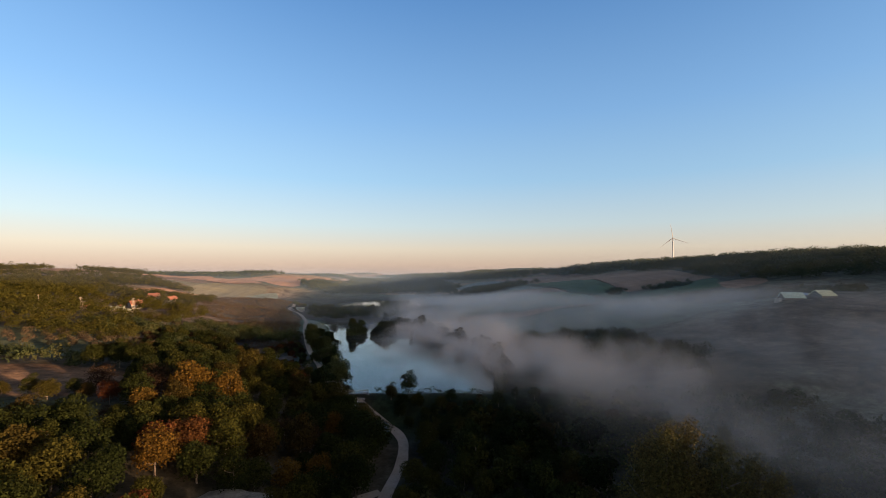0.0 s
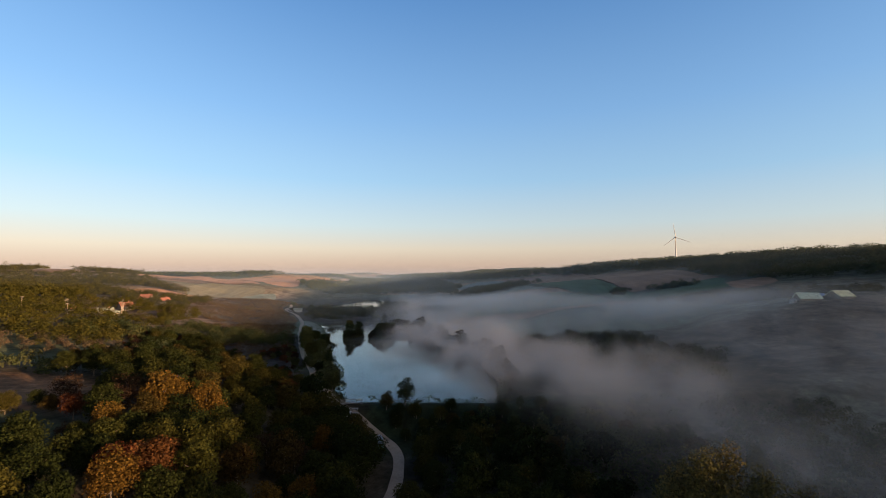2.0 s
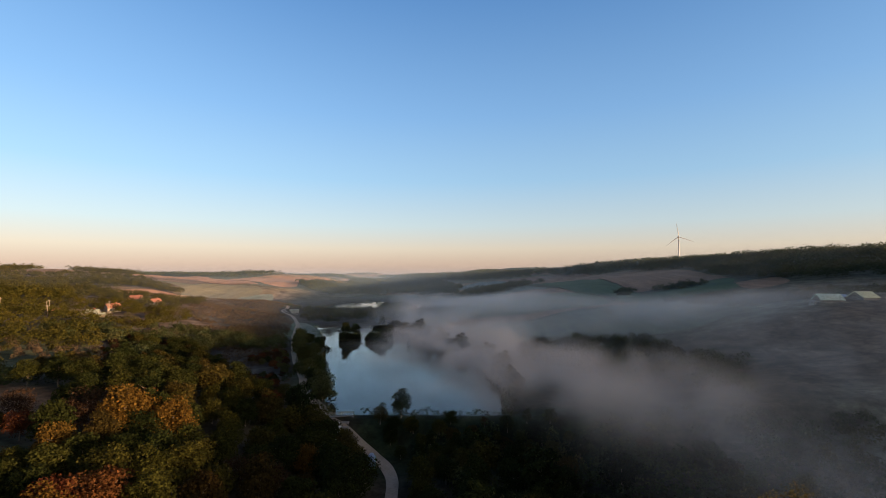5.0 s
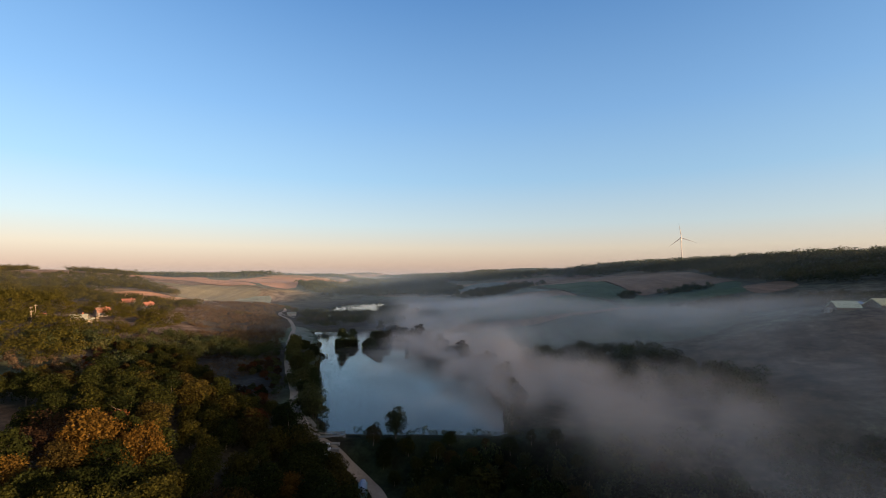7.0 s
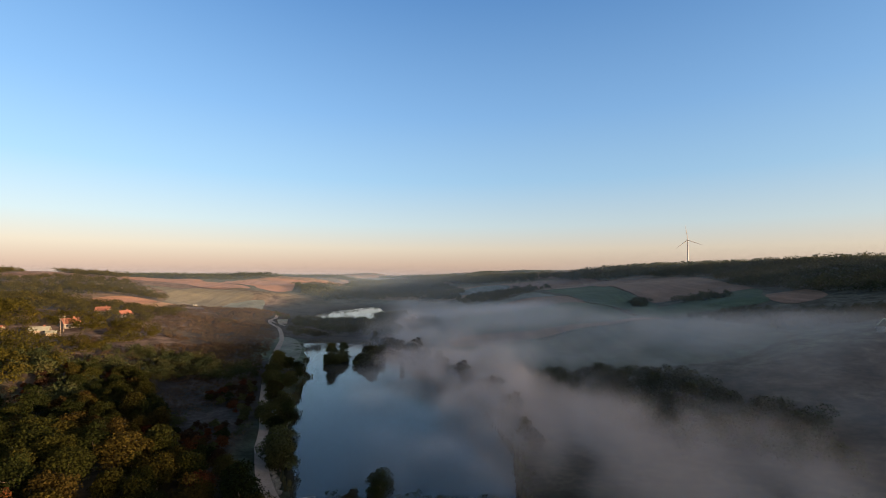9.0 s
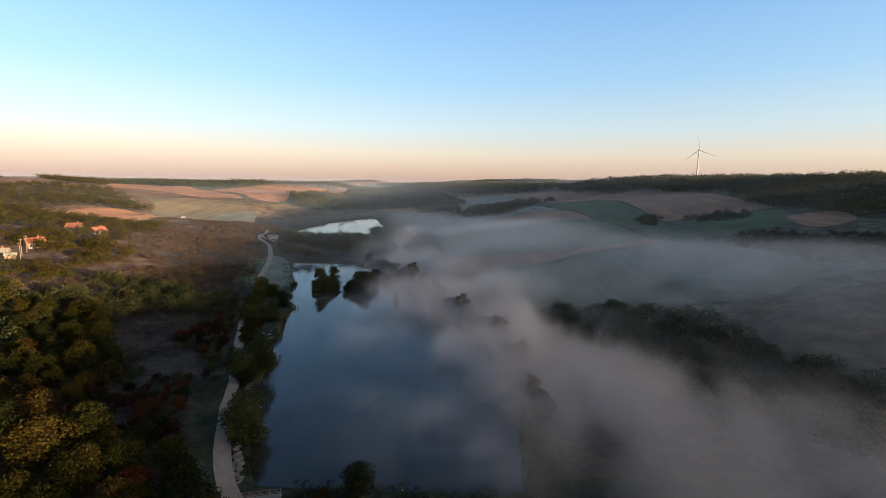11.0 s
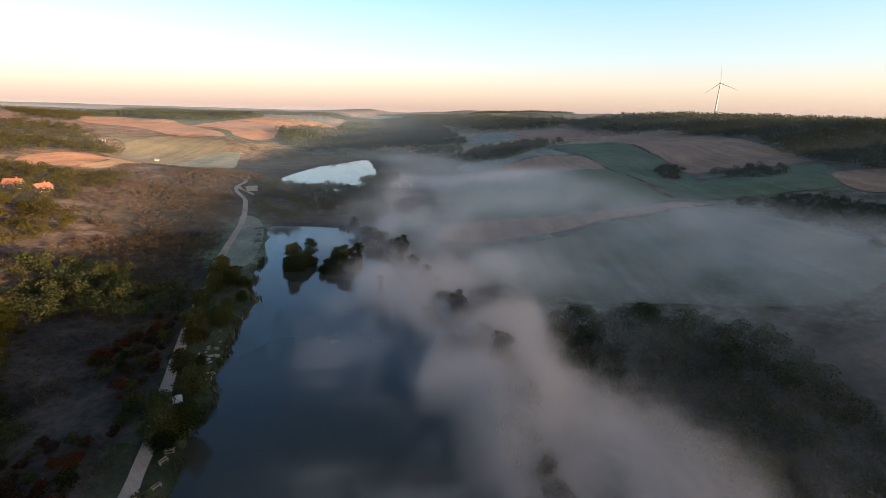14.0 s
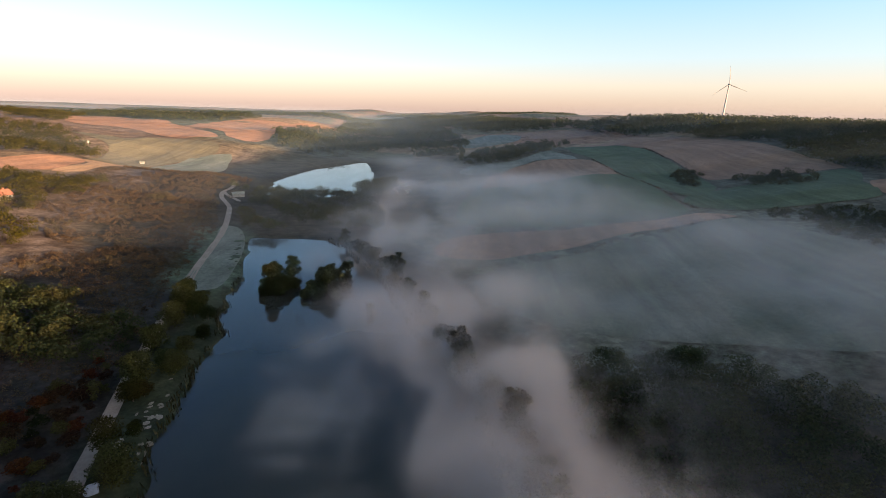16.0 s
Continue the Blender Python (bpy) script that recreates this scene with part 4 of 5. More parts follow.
def reeds(name, y0, y1, side, seed):
    """A fringe of reeds and sedge along a shore."""
    r = np.random.default_rng(seed)
    n = int((y1 - y0) * 9)
    y = r.uniform(y0, y1, n)
    line = SHORE_LEFT if side < 0 else SHORE_RIGHT
    x = np.interp(y, *np.array(line, float).T) + r.normal(0.0, 1.6, n)
    z = height(x, y)
    keep = (z > -0.35) & (z < 0.55) & (value_noise(x, y, 11, 27) > -0.35)
    x, y, z = x[keep], y[keep], z[keep]
    n = len(x)
    a, h = r.uniform(0, math.pi, n), r.uniform(0.7, 1.9, n)
    w = r.uniform(0.12, 0.3, n)
    lean = r.normal(0, 0.25, (n, 2))
    v = np.zeros((n, 4, 3))
    c, s = np.cos(a) * w, np.sin(a) * w
    v[:, 0] = np.stack([x - c, y - s, z - 0.2], 1)
    v[:, 1] = np.stack([x + c, y + s, z - 0.2], 1)
    v[:, 2] = np.stack([x + c * 0.5 + lean[:, 0], y + s * 0.5 + lean[:, 1], z + h], 1)
    v[:, 3] = np.stack([x - c * 0.5 + lean[:, 0], y - s * 0.5 + lean[:, 1], z + h * 0.9], 1)
    k = np.arange(n) * 4
    tagged(new(name, mesh_of(name, v.reshape(-1, 3), np.stack([k, k + 1, k + 2, k + 3], 1), M_REED)), "fringe of brownish reeds at the waterline", "reeds", kind="stuff")


reeds("reeds", 165, 392, -1, 301)
reeds("reeds", 165, 392, 1, 302)


# ================= wind turbine =================


def wind_turbine(x, y, hub, blade):
    base = ground_z(x, y)
    root = tagged(new("wind_turbine"), "white three-bladed wind turbine standing still on the ridge", "wind turbine")
    root.location = (x, y, base)
    white = plain_material("turbine_white", (0.30, 0.29, 0.28), 0.5, 4.0, spread=0.05)
    h = hub - base
    bm = bmesh.new()
    tube(bm, [(0, 0, -1), (0, 0, h * 0.3), (0, 0, h * 0.65), (0, 0, h - 1.5)], [2.3, 2.0, 1.6, 1.2], 20)
    part("tower", bm, white, root)
    bm = bmesh.new()
    vs = box(bm, -1.8, -4.0, h - 1.8, 1.8, 6.5, h + 2.0)
    bmesh.ops.bevel(bm, geom=list(bm.edges), offset=0.6, segments=2, affect="EDGES")
    turn = pose(0, 0, 0, 0, 0, -18)
    bmesh.ops.transform(bm, matrix=turn, verts=bm.verts)
    part("nacelle", bm, white, root)
    bm = bmesh.new()
    tube(bm, [(0, -4.0, h), (0, -5.2, h), (0, -6.4, h), (0, -7.0, h)], [1.7, 1.6, 1.0, 0.2], 14)
    bmesh.ops.transform(bm, matrix=turn, verts=bm.verts)
    hub_ob = part("hub", bm, white, root)
    for a in (-8, 112, 232):
        bm = bmesh.new()
        rows = []
        for f in np.linspace(0, 1, 9):
            c = 1.0 if f < 0.04 else float(np.interp(f, [0.04, 0.2, 1.0], [1.6, 2.3, 0.35]))
            th = float(np.interp(f, [0, 0.2, 1], [0.9, 0.35, 0.06]))
            rows.append([bm.verts.new(p) for p in ((-c * 0.35, 0, f * blade), (0, -th, f * blade), (c * 0.65, 0, f * blade), (0, th, f * blade))])
        for p, q in zip(rows, rows[1:]):
            for j in range(4):
                bm.faces.new((p[j], p[(j + 1) % 4], q[(j + 1) % 4], q[j]))
        bm.faces.new(rows[0][::-1])
        bm.faces.new(rows[-1])
        bmesh.ops.transform(bm, matrix=turn @ Matrix.Translation((0, -5.4, h)) @ pose(0, 0, 0, 0, a, 0), verts=bm.verts)
        part("blade", bm, white, root)


wind_turbine(681, 1385, 153.3, 44)

# ================= mist =================
MIST_LEFT = [(60, 60), (110, 38), (140, 26), (160, 15), (185, 5), (213, -7), (258, -21), (290, -31), (330, -40), (400, -60), (470, -66), (530, -58), (640, -72), (760, -105)]
MIST_RIGHT = [(60, 150), (110, 124), (150, 104), (170, 88), (196, 68), (210, 54), (225, 44), (245, 39), (270, 33), (305, 26), (350, 14), (400, 8), (470, -10), (560, -20), (760, -60)]
VEIL_RIGHT = [(0, 230), (100, 250), (200, 235), (300, 210), (365, 180), (450, 140), (590, 85), (750, -40), (900, -80)]


def mist_fields(x, y, z, up):
    """Density of the mist per metre, and how whole it is (below 0 torn away, above 1 closed): a billowing bank along the lake's right side, a thin veil over the pastures, smoke on the water. up: metres above the ground."""
    lo, hi = np.interp(y, *np.array(MIST_LEFT, float).T), np.interp(y, *np.array(MIST_RIGHT, float).T)
    wob = 9 * fbm(x, y, 34, 41, 3)
    across = (2 * (x + wob) - lo - hi) / (hi - lo)
    core = np.clip(1 - np.abs(across) ** 2.4, -0.9, 1)
    top = 6 + 9 * np.sqrt(np.clip(core, 0, 1)) + 4.5 * fbm(x, y, 30, 51, 3)
    top = np.minimum(top + 2.0 * np.exp(-(((y - 195) / 45) ** 2)), 14 + 0.05 * x)
    top = top * (1 - 0.45 * smooth(y, 265, 380))
    body = np.minimum((top - up) / 8, 1.1 * core + 0.22) + 0.4 * fbm(x, y, 21, 52, 2)
    body = np.clip(body, -1.2, 1.3) - 1.1 * (1 - smooth(y, 95, 175)) - 0.2 * smooth(y, 285, 340) - 0.4 * smooth(y, 420, 620)
    dense = 0.06 * (0.3 + 0.7 * smooth(y, 140, 235)) * np.clip(body + 0.5, 0, 1) * (1 - smooth(y, 560, 720)) * (1 - 0.4 * smooth(y, 265, 330))
    # the veil over the pastures and the bottom below the dam
    right = np.interp(y, *np.array(VEIL_RIGHT, float).T) + 14 * fbm(x, y, 60, 58, 3)
    side = smooth(x - lo, -14, 26) * (1 - smooth(x, right - 60, right + 10))
    veil_top = 10.5 + 6 * (1 - smooth(y, 120, 220)) + 3 * fbm(x, y, 70, 55, 3)
    veil = (0.016 + 0.014 * smooth(y, 190, 320)) * side * smooth(y, 20, 90) * (1 - smooth(y, 660, 800))
    hollow = 1 - 0.5 * np.exp(-(((x - 78) / 30) ** 2) - ((y - 225) / 40) ** 2)
    veil = veil * hollow * (0.55 + 0.45 * smooth(fbm(x, y, 52, 56, 3), -0.5, 0.5)) * (1 - smooth(up, veil_top - 6, veil_top + 2))
    shore = x - np.interp(y, *np.array(SHORE_LEFT, float).T)
    smoke = 0.085 * (1 - smooth(up, 2.0, 6)) * smooth(fbm(x, y, 26, 57, 3), -0.6, 0.9) * (1 - smooth(x - lo, -10, 12)) * smooth(shore, 6, 34) * smooth(y, 150, 175) * (1 - smooth(y, 330, 400))
    belt = 0.007 * (1 - smooth(up, 3, 7)) * smooth(y, 320, 380) * (1 - smooth(y, 470, 520)) * smooth(x, -150, -105) * (1 - smooth(x - lo, 0, 20))
    thin = veil + smoke + belt
    amount = (dense + thin) * smooth(up, 0.3, 4)
    whole = (dense * body + veil * 1.05 + smoke * 0.75 + belt * 0.7) / np.maximum(dense + thin, 1e-5)
    return amount, whole, dense / np.maximum(dense + thin, 1e-5)


def mist_slice(y0, step):
    """One slanting slice through the mist, leaning away up the valley; many of them make up its depth."""
    xs, zs = np.arange(-150, 230, 5.0), np.array([0.3, 1.5, 3, 5, 7.5, 10, 12.5, 15, 17.5, 20, 23, 26])
    X, U = np.meshgrid(xs, zs, indexing="ij")
    Y = y0 + U + 5 * value_noise(X, 0 * X + y0, 26, 61)
    Z = sum(np.maximum(height(X + i, Y + j), 0.0) for i in (-12, 0, 12) for j in (-12, 0, 12)) / 9 + U
    amount, whole, body = mist_fields(X, Y, Z, U)
    amount = amount * step * 0.71
    if amount.max() < 0.004:
        return
    cols, rows = np.nonzero(amount.max(1) > 0.002)[0], np.nonzero(amount.max(0) > 0.002)[0]
    keep = np.s_[max(cols[0] - 1, 0):cols[-1] + 2, :rows[-1] + 2]
    X, Y, Z, amount, whole, body = (v[keep] for v in (X, Y, Z, amount, whole, body))
    me = mesh_of("mist", np.stack([X.ravel(), Y.ravel(), Z.ravel()], 1), grid_faces(*X.shape), M_FOG, True)
    for key, values in (("mist_amount", 1 - np.exp(-amount)), ("mist_whole", whole), ("mist_body", body)):
        a = me.attributes.new(key, "FLOAT", "POINT")
        a.data.foreach_set("value", values.ravel().astype(np.float32))
    tagged(new("mist", me), "bank of morning mist lying over the lake", "mist", kind="stuff")


y_ = 30.0
while y_ < 800:
    step_ = 6.0 + 10.0 * float(smooth(np.array(y_), 300, 600))
    mist_slice(y_, step_)
    y_ += step_


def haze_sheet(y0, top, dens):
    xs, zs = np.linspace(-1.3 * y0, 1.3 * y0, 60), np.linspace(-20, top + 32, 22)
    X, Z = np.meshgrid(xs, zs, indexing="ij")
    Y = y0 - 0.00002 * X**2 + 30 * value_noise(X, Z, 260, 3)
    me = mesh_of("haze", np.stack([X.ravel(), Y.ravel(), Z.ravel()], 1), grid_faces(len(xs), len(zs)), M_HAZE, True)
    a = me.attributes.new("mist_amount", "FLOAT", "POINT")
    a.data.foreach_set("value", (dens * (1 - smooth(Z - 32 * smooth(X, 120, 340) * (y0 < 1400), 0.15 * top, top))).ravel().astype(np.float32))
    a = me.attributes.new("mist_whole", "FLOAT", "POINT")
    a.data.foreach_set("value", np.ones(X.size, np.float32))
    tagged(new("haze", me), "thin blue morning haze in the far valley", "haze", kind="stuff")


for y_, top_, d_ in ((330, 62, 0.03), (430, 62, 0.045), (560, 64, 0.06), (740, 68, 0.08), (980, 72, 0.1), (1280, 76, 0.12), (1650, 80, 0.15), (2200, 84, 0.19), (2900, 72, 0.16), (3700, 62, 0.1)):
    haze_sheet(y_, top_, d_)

# ================= fields =================


def field(name, outline, material, label, lift=0.45, cell=9.0):
    """A field draped over the ground: a smooth outline, cut along a lattice."""
    line = []
    n = len(outline)
    for k in range(n):
        p0, p1, p2, p3 = (Vector(outline[(k + j) % n]) for j in (-1, 0, 1, 2))
        for f in (0.0, 0.25, 0.5, 0.75):
            line.append(p1.lerp(p2, f) + 0.06 * math.sin(math.pi * f) * ((p1 - p0) - (p3 - p2)))
    bm = bmesh.new()
    bm.faces.new([bm.verts.new((p.x, p.y, 0)) for p in line])
    for axis, no in ((0, (1, 0, 0)), (1, (0, 1, 0))):
        lo, hi = min(p[axis] for p in line), max(p[axis] for p in line)
        c = math.ceil(lo / cell) * cell
        while c < hi:
            at = (c, 0, 0) if axis == 0 else (0, c, 0)
            bmesh.ops.bisect_plane(bm, geom=bm.verts[:] + bm.edges[:] + bm.faces[:], plane_co=at, plane_no=no)
            c += cell
    bmesh.ops.triangulate(bm, faces=bm.faces[:])
    co = np.array([v.co[:2] for v in bm.verts])
    z = height(co[:, 0], co[:, 1]) + lift
    for v, h in zip(bm.verts, z):
        v.co.z = h
    bmesh.ops.recalc_face_normals(bm, faces=bm.faces[:])
    if sum(f.normal.z for f in bm.faces) < 0:
        bmesh.ops.reverse_faces(bm, faces=bm.faces[:])
    me = bpy.data.meshes.new(name)
    bm.to_mesh(me)
    bm.free()
    me.materials.append(material)
    return tagged(new(name, me), label, "field", kind="structure")


SOIL_FIELD, GREEN_FIELD, PALE_FIELD = "bare ploughed brown field on the slope", "dark green winter field on the slope", "frosted pale grass field"
field("ploughed_field", [(284, 491), (299, 579), (305, 669), (295, 744), (262, 850), (205, 800), (160, 782), (212, 755), (219, 689), (212, 622), (214, 566), (208, 522), (240, 506)], M_SOIL2, SOIL_FIELD)
field("green_field", [(148, 788), (209, 752), (216, 689), (209, 622), (210, 566), (195, 490), (158, 462), (153, 545), (154, 663)], M_PASTURE, GREEN_FIELD)
field("ploughed_field", [(40, 618), (98, 689), (141, 670), (150, 642), (149, 568), (85, 546), (28, 530)], M_SOIL2, SOIL_FIELD)
field("pale_field", [(8, 640), (37, 622), (96, 694), (140, 676), (122, 758), (72, 700), (22, 688)], M_FROST, PALE_FIELD)
field("green_field", [(24, 526), (85, 542), (148, 562), (147, 466), (140, 416), (112, 401), (60, 399), (14, 410), (6, 440)], M_PASTURE, GREEN_FIELD)
field("pale_field", [(-2, 1061), (96, 1150), (128, 1060), (90, 950), (19, 921)], M_FROST, PALE_FIELD)
field("ploughed_field", [(100, 1150), (232, 1165), (242, 985), (161, 967), (132, 1060)], M_SOIL2, SOIL_FIELD)
field("ploughed_strip", [(115, 398), (142, 412), (163, 407), (119, 383), (85, 371), (50, 359), (20, 352), (-4, 362), (2, 384), (32, 393), (75, 391)], M_SOIL2, SOIL_FIELD)
field("pasture", [(34, 342), (80, 361), (119, 378), (162, 402), (177, 362), (180, 338), (170, 290), (130, 262), (95, 272), (40, 288), (12, 318)], M_MEADOW, "frosted green pasture with mown lines")
field("ploughed_field", [(268, 452), (296, 444), (286, 410), (249, 390), (248, 413)], M_SOIL2, SOIL_FIELD)
field("green_field", [(197, 482), (280, 486), (264, 452), (246, 416), (206, 418), (152, 428), (158, 458)], M_PASTURE, GREEN_FIELD)
field("stubble_field", [(-318, 543), (-294, 572), (-284, 530), (-274, 486), (-284, 470), (-292, 500), (-300, 525)], M_STUBBLE, "sunlit golden stubble field")
field("ploughed_field", [(-328, 470), (-328, 523), (-320, 541), (-302, 523), (-294, 500), (-286, 471), (-308, 451)], M_SOIL, "sunlit reddish ploughed field")
field("ploughed_field", [(-518, 766), (-620, 900), (-727, 1073), (-622, 1037), (-531, 1006), (-440, 905), (-339, 806), (-319, 760), (-351, 724), (-400, 748), (-451, 770)], M_SOIL, "sunlit reddish ploughed field on far hills")
field("ploughed_field", [(-464, 945), (-490, 1138), (-418, 1169), (-357, 1175), (-291, 1308), (-279, 1209), (-322, 1143), (-325, 992), (-277, 845), (-277, 784), (-320, 800), (-358, 869), (-406, 909)], M_SOIL, "sunlit reddish ploughed field on far hills")
field("meadow", [(-436, 667), (-373, 673), (-348, 708), (-302, 726), (-276, 690), (-280, 655), (-288, 620), (-295, 581), (-318, 550), (-327, 562), (-347, 609), (-375, 641)], M_OLIVE, "dewy green meadow by a small hut")
field("frosted_hollow", [(-286, 655), (-284, 622), (-291, 584), (-268, 556), (-240, 572), (-232, 612), (-246, 650), (-262, 690)], M_FROST, "blue frosted grass in a shaded hollow")
field("meadow", [(-99, 310), (-106, 336), (-117, 372), (-129, 402), (-120, 404), (-108, 386), (-98, 362), (-90, 336), (-86, 314)], M_FROST, "frosted grass between road and lake", 0.12, 5.0)

# ================= houses, sheds and small things =================
M_TILE = plain_material("roof_tiles", (0.2, 0.08, 0.048), 0.8, 0.8, spread=0.3)
M_GREYROOF = plain_material("grey_sheet_roof", (0.18, 0.19, 0.15), 0.7, 1.5, spread=0.3)
M_PALEROOF = plain_material("pale_green_sheet_roof", (0.40, 0.43, 0.32), 0.6, 1.5, spread=0.25)
M_YELLOWROOF = plain_material("yellowish_sheet_roof", (0.46, 0.42, 0.24), 0.6, 1.5, spread=0.25)
M_RENDER = plain_material("wall_render", (0.23, 0.20, 0.165), 0.9, 1.2)
M_WHITE = plain_material("white_paint", (0.27, 0.255, 0.23), 0.7, 1.0)
M_TIMBER = plain_material("weathered_timber", (0.17, 0.135, 0.10), 0.85, 0.4, spread=0.35)
M_TARP = plain_material("blue_tarpaulin", (0.16, 0.21, 0.30), 0.5, 0.8, spread=0.25)
M_TEAL = plain_material("teal_paint", (0.07, 0.17, 0.18), 0.45, 0.7, spread=0.25)
M_STONE = plain_material("pale_stone", (0.13, 0.118, 0.10), 0.9, 0.4, spread=0.35)
M_CONCRETE = plain_material("wet_concrete", (0.12, 0.115, 0.11), 0.7, 0.8, spread=0.3)
M_FOAM = plain_material("white_water", (0.55, 0.57, 0.60), 0.4, 0.3, spread=0.3)
M_GLASS = Mat("dark_pane", 0.08, 0.5)
M_GLASS.colour((0.03, 0.035, 0.04))
M_GLASS = M_GLASS.m


def gable_house(name, x, y, turn, length, depth, eaves, rise, wall, roof, label, category="house", openings=True, chimney=True, sink=0.3):
    """A small house under a gable roof: walls, two roof slopes, windows, door and chimney."""
    root = tagged(new(name), label, category)
    root.matrix_basis = pose(x, y, ground_z(x, y) - sink, 0, 0, turn)
    bm = bmesh.new()
    l, d = length / 2, depth / 2
    prof = [(-d, 0), (d, 0), (d, eaves), (0, eaves + rise), (-d, eaves)]
    a = [bm.verts.new((-l, p, z)) for p, z in prof]
    b = [bm.verts.new((l, p, z)) for p, z in prof]
    bm.faces.new(a[::-1])
    bm.faces.new(b)
    for k in range(5):
        bm.faces.new((a[k], a[(k + 1) % 5], b[(k + 1) % 5], b[k]))
    walls = part("wall", bm, wall, root)
    for s in (-1, 1):
        bm = bmesh.new()
        run, over = math.hypot(d, rise), 0.45
        tilt = math.degrees(math.atan2(rise, d))
        box(bm, -l - over, 0, 0.03, l + over, run + over, 0.19)
        for k in range(int((2 * l + 2 * over) / 0.9)):
            box(bm, -l - over + 0.9 * k, 0, 0.19, -l - over + 0.9 * k + 0.35, run + over, 0.25)
        m = pose(0, 0, eaves + rise, 0, 0, 0) @ pose(0, 0, 0, -tilt if s > 0 else -tilt, 0, 0)
        if s < 0:
            m = Matrix.Diagonal((1, -1, 1, 1)) @ m
        bmesh.ops.transform(bm, matrix=m, verts=bm.verts)
        bmesh.ops.recalc_face_normals(bm, faces=bm.faces[:])
        part("roof", bm, roof, root)
    if chimney:
        bm = bmesh.new()
        box(bm, l * 0.4, -0.35, eaves + rise * 0.6, l * 0.4 + 0.6, 0.3, eaves + rise + 0.9)
        box(bm, l * 0.4 - 0.06, -0.41, eaves + rise + 0.9, l * 0.4 + 0.66, 0.36, eaves + rise + 1.02)
        part("chimney", bm, M_TILE, root)
    if openings:
        for s in (-1, 1):
            for u in (-0.6, 0.05, 0.65):
                is_door = s < 0 and u == 0.05
                w, z0, z1 = (0.5, 0.3, 2.3) if is_door else (0.55, 1.1, 2.2)
                bm = bmesh.new()
                fr = ((u * l - w - 0.08, z0 - 0.08, u * l - w, z1 + 0.08), (u * l + w, z0 - 0.08, u * l + w + 0.08, z1 + 0.08), (u * l - w, z1, u * l + w, z1 + 0.08), (u * l - w, z0 - 0.08, u * l + w, z0))
                for x0, za, x1, zb in fr:
                    box(bm, x0, min(s * d, s * (d + 0.06)), za, x1, max(s * d, s * (d + 0.06)), zb)
                win = part("door" if is_door else "window", bm, M_WHITE, root)
                bm = bmesh.new()
                box(bm, u * l - w, min(s * d, s * (d + 0.02)), z0, u * l + w, max(s * d, s * (d + 0.02)), z1)
                part("panel" if is_door else "pane", bm, M_TIMBER if is_door else M_GLASS, win)
    return root


gable_house("house", -227, 328, 62, 8, 6, 3.0, 2.6, M_RENDER, M_TILE, "sunlit cottage with a red tiled roof among trees")
gable_house("long_house", -221, 302, 25, 8, 4.5, 2.2, 1.7, M_TIMBER, M_GREYROOF, "low weathered farmhouse with a grey roof")
gable_house("house", -246, 378, 15, 8, 6.5, 3.0, 2.6, M_RENDER, M_TILE, "cottage with a red tiled roof half hidden by trees")
gable_house("house", -233, 381, 75, 8, 6, 2.8, 2.4, M_RENDER, M_TILE, "cottage with an orange tiled roof half hidden by trees")
gable_house("shed", -213, 300, 40, 4, 3, 2.1, 1.0, M_TIMBER, M_GREYROOF, "small weathered shed beside the farmhouse", "shed", False, False)
gable_house("shed", -238, 296, 10, 4, 3.4, 2.2, 1.0, M_TIMBER, M_TILE, "small weathered shed with a tiled roof on the hillside", "shed", False, False)
gable_house("hut", -306, 598, 20, 3.4, 2.8, 1.8, 0.9, M_WHITE, M_GREYROOF, "small white hut alone in the meadow", "hut", False, False)
gable_house("hut", -378, 622, 60, 4, 3, 1.8, 1.0, M_WHITE, M_GREYROOF, "white farm building at the edge of the wood", "hut", False, False)
gable_house("barn", 195, 261, -12, 10, 8, 1.4, 2.8, M_TIMBER, M_PALEROOF, "weathered barn with a pale green sheet roof", "barn", False, False)
gable_house("barn", 210, 258, 8, 9, 8, 1.4, 2.8, M_TIMBER, M_YELLOWROOF, "weathered barn with a pale yellowish sheet roof", "barn", False, False)
gable_house("lean_to", 203, 265, -4, 7, 5, 1.4, 1.0, M_TIMBER, M_TARP, "sagging shelter under blue-grey sheeting between the barns", "shelter", False, False)
gable_house("shed", 186.5, 260, 30, 3, 2.4, 2.0, 0.5, M_WHITE, M_WHITE, "small white field shed", "shed", False, False)
gable_house("pavilion", -158, 486, 30, 8, 5, 2.6, 1.2, M_WHITE, M_GREYROOF, "small lakeside pavilion by the far lake", "pavilion", False, False)


def pole(x, y, tall):
    root = tagged(new("utility_pole"), "wooden utility pole with a crossarm on the hillside", "utility pole", "utility poles")
    root.location = (x, y, ground_z(x, y) - 0.3)
    bm = bmesh.new()
    tube(bm, [(0, 0, 0), (0, 0, tall * 0.5), (0, 0, tall)], [0.15, 0.13, 0.1], 8)
    part("post", bm, M_TIMBER, root)
    bm = bmesh.new()
    box(bm, -0.9, -0.06, tall - 0.7, 0.9, 0.06, tall - 0.55)
    part("crossarm", bm, M_TIMBER, root)
    for s in (-0.75, 0, 0.75):
        bm = bmesh.new()
        tube(bm, [(s, 0, tall - 0.56), (s, 0, tall - 0.4), (s, 0, tall - 0.3)], [0.05, 0.09, 0.04], 6)
        part("insulator", bm, M_WHITE, root)


for x_, y_, t_ in ((-213, 262, 9), (-206, 255, 8), (-232, 285, 9), (-215, 308, 9), (-220, 316, 9.5), (-208, 300, 9), (-238, 262, 8.5)):
    pole(x_, y_, t_)

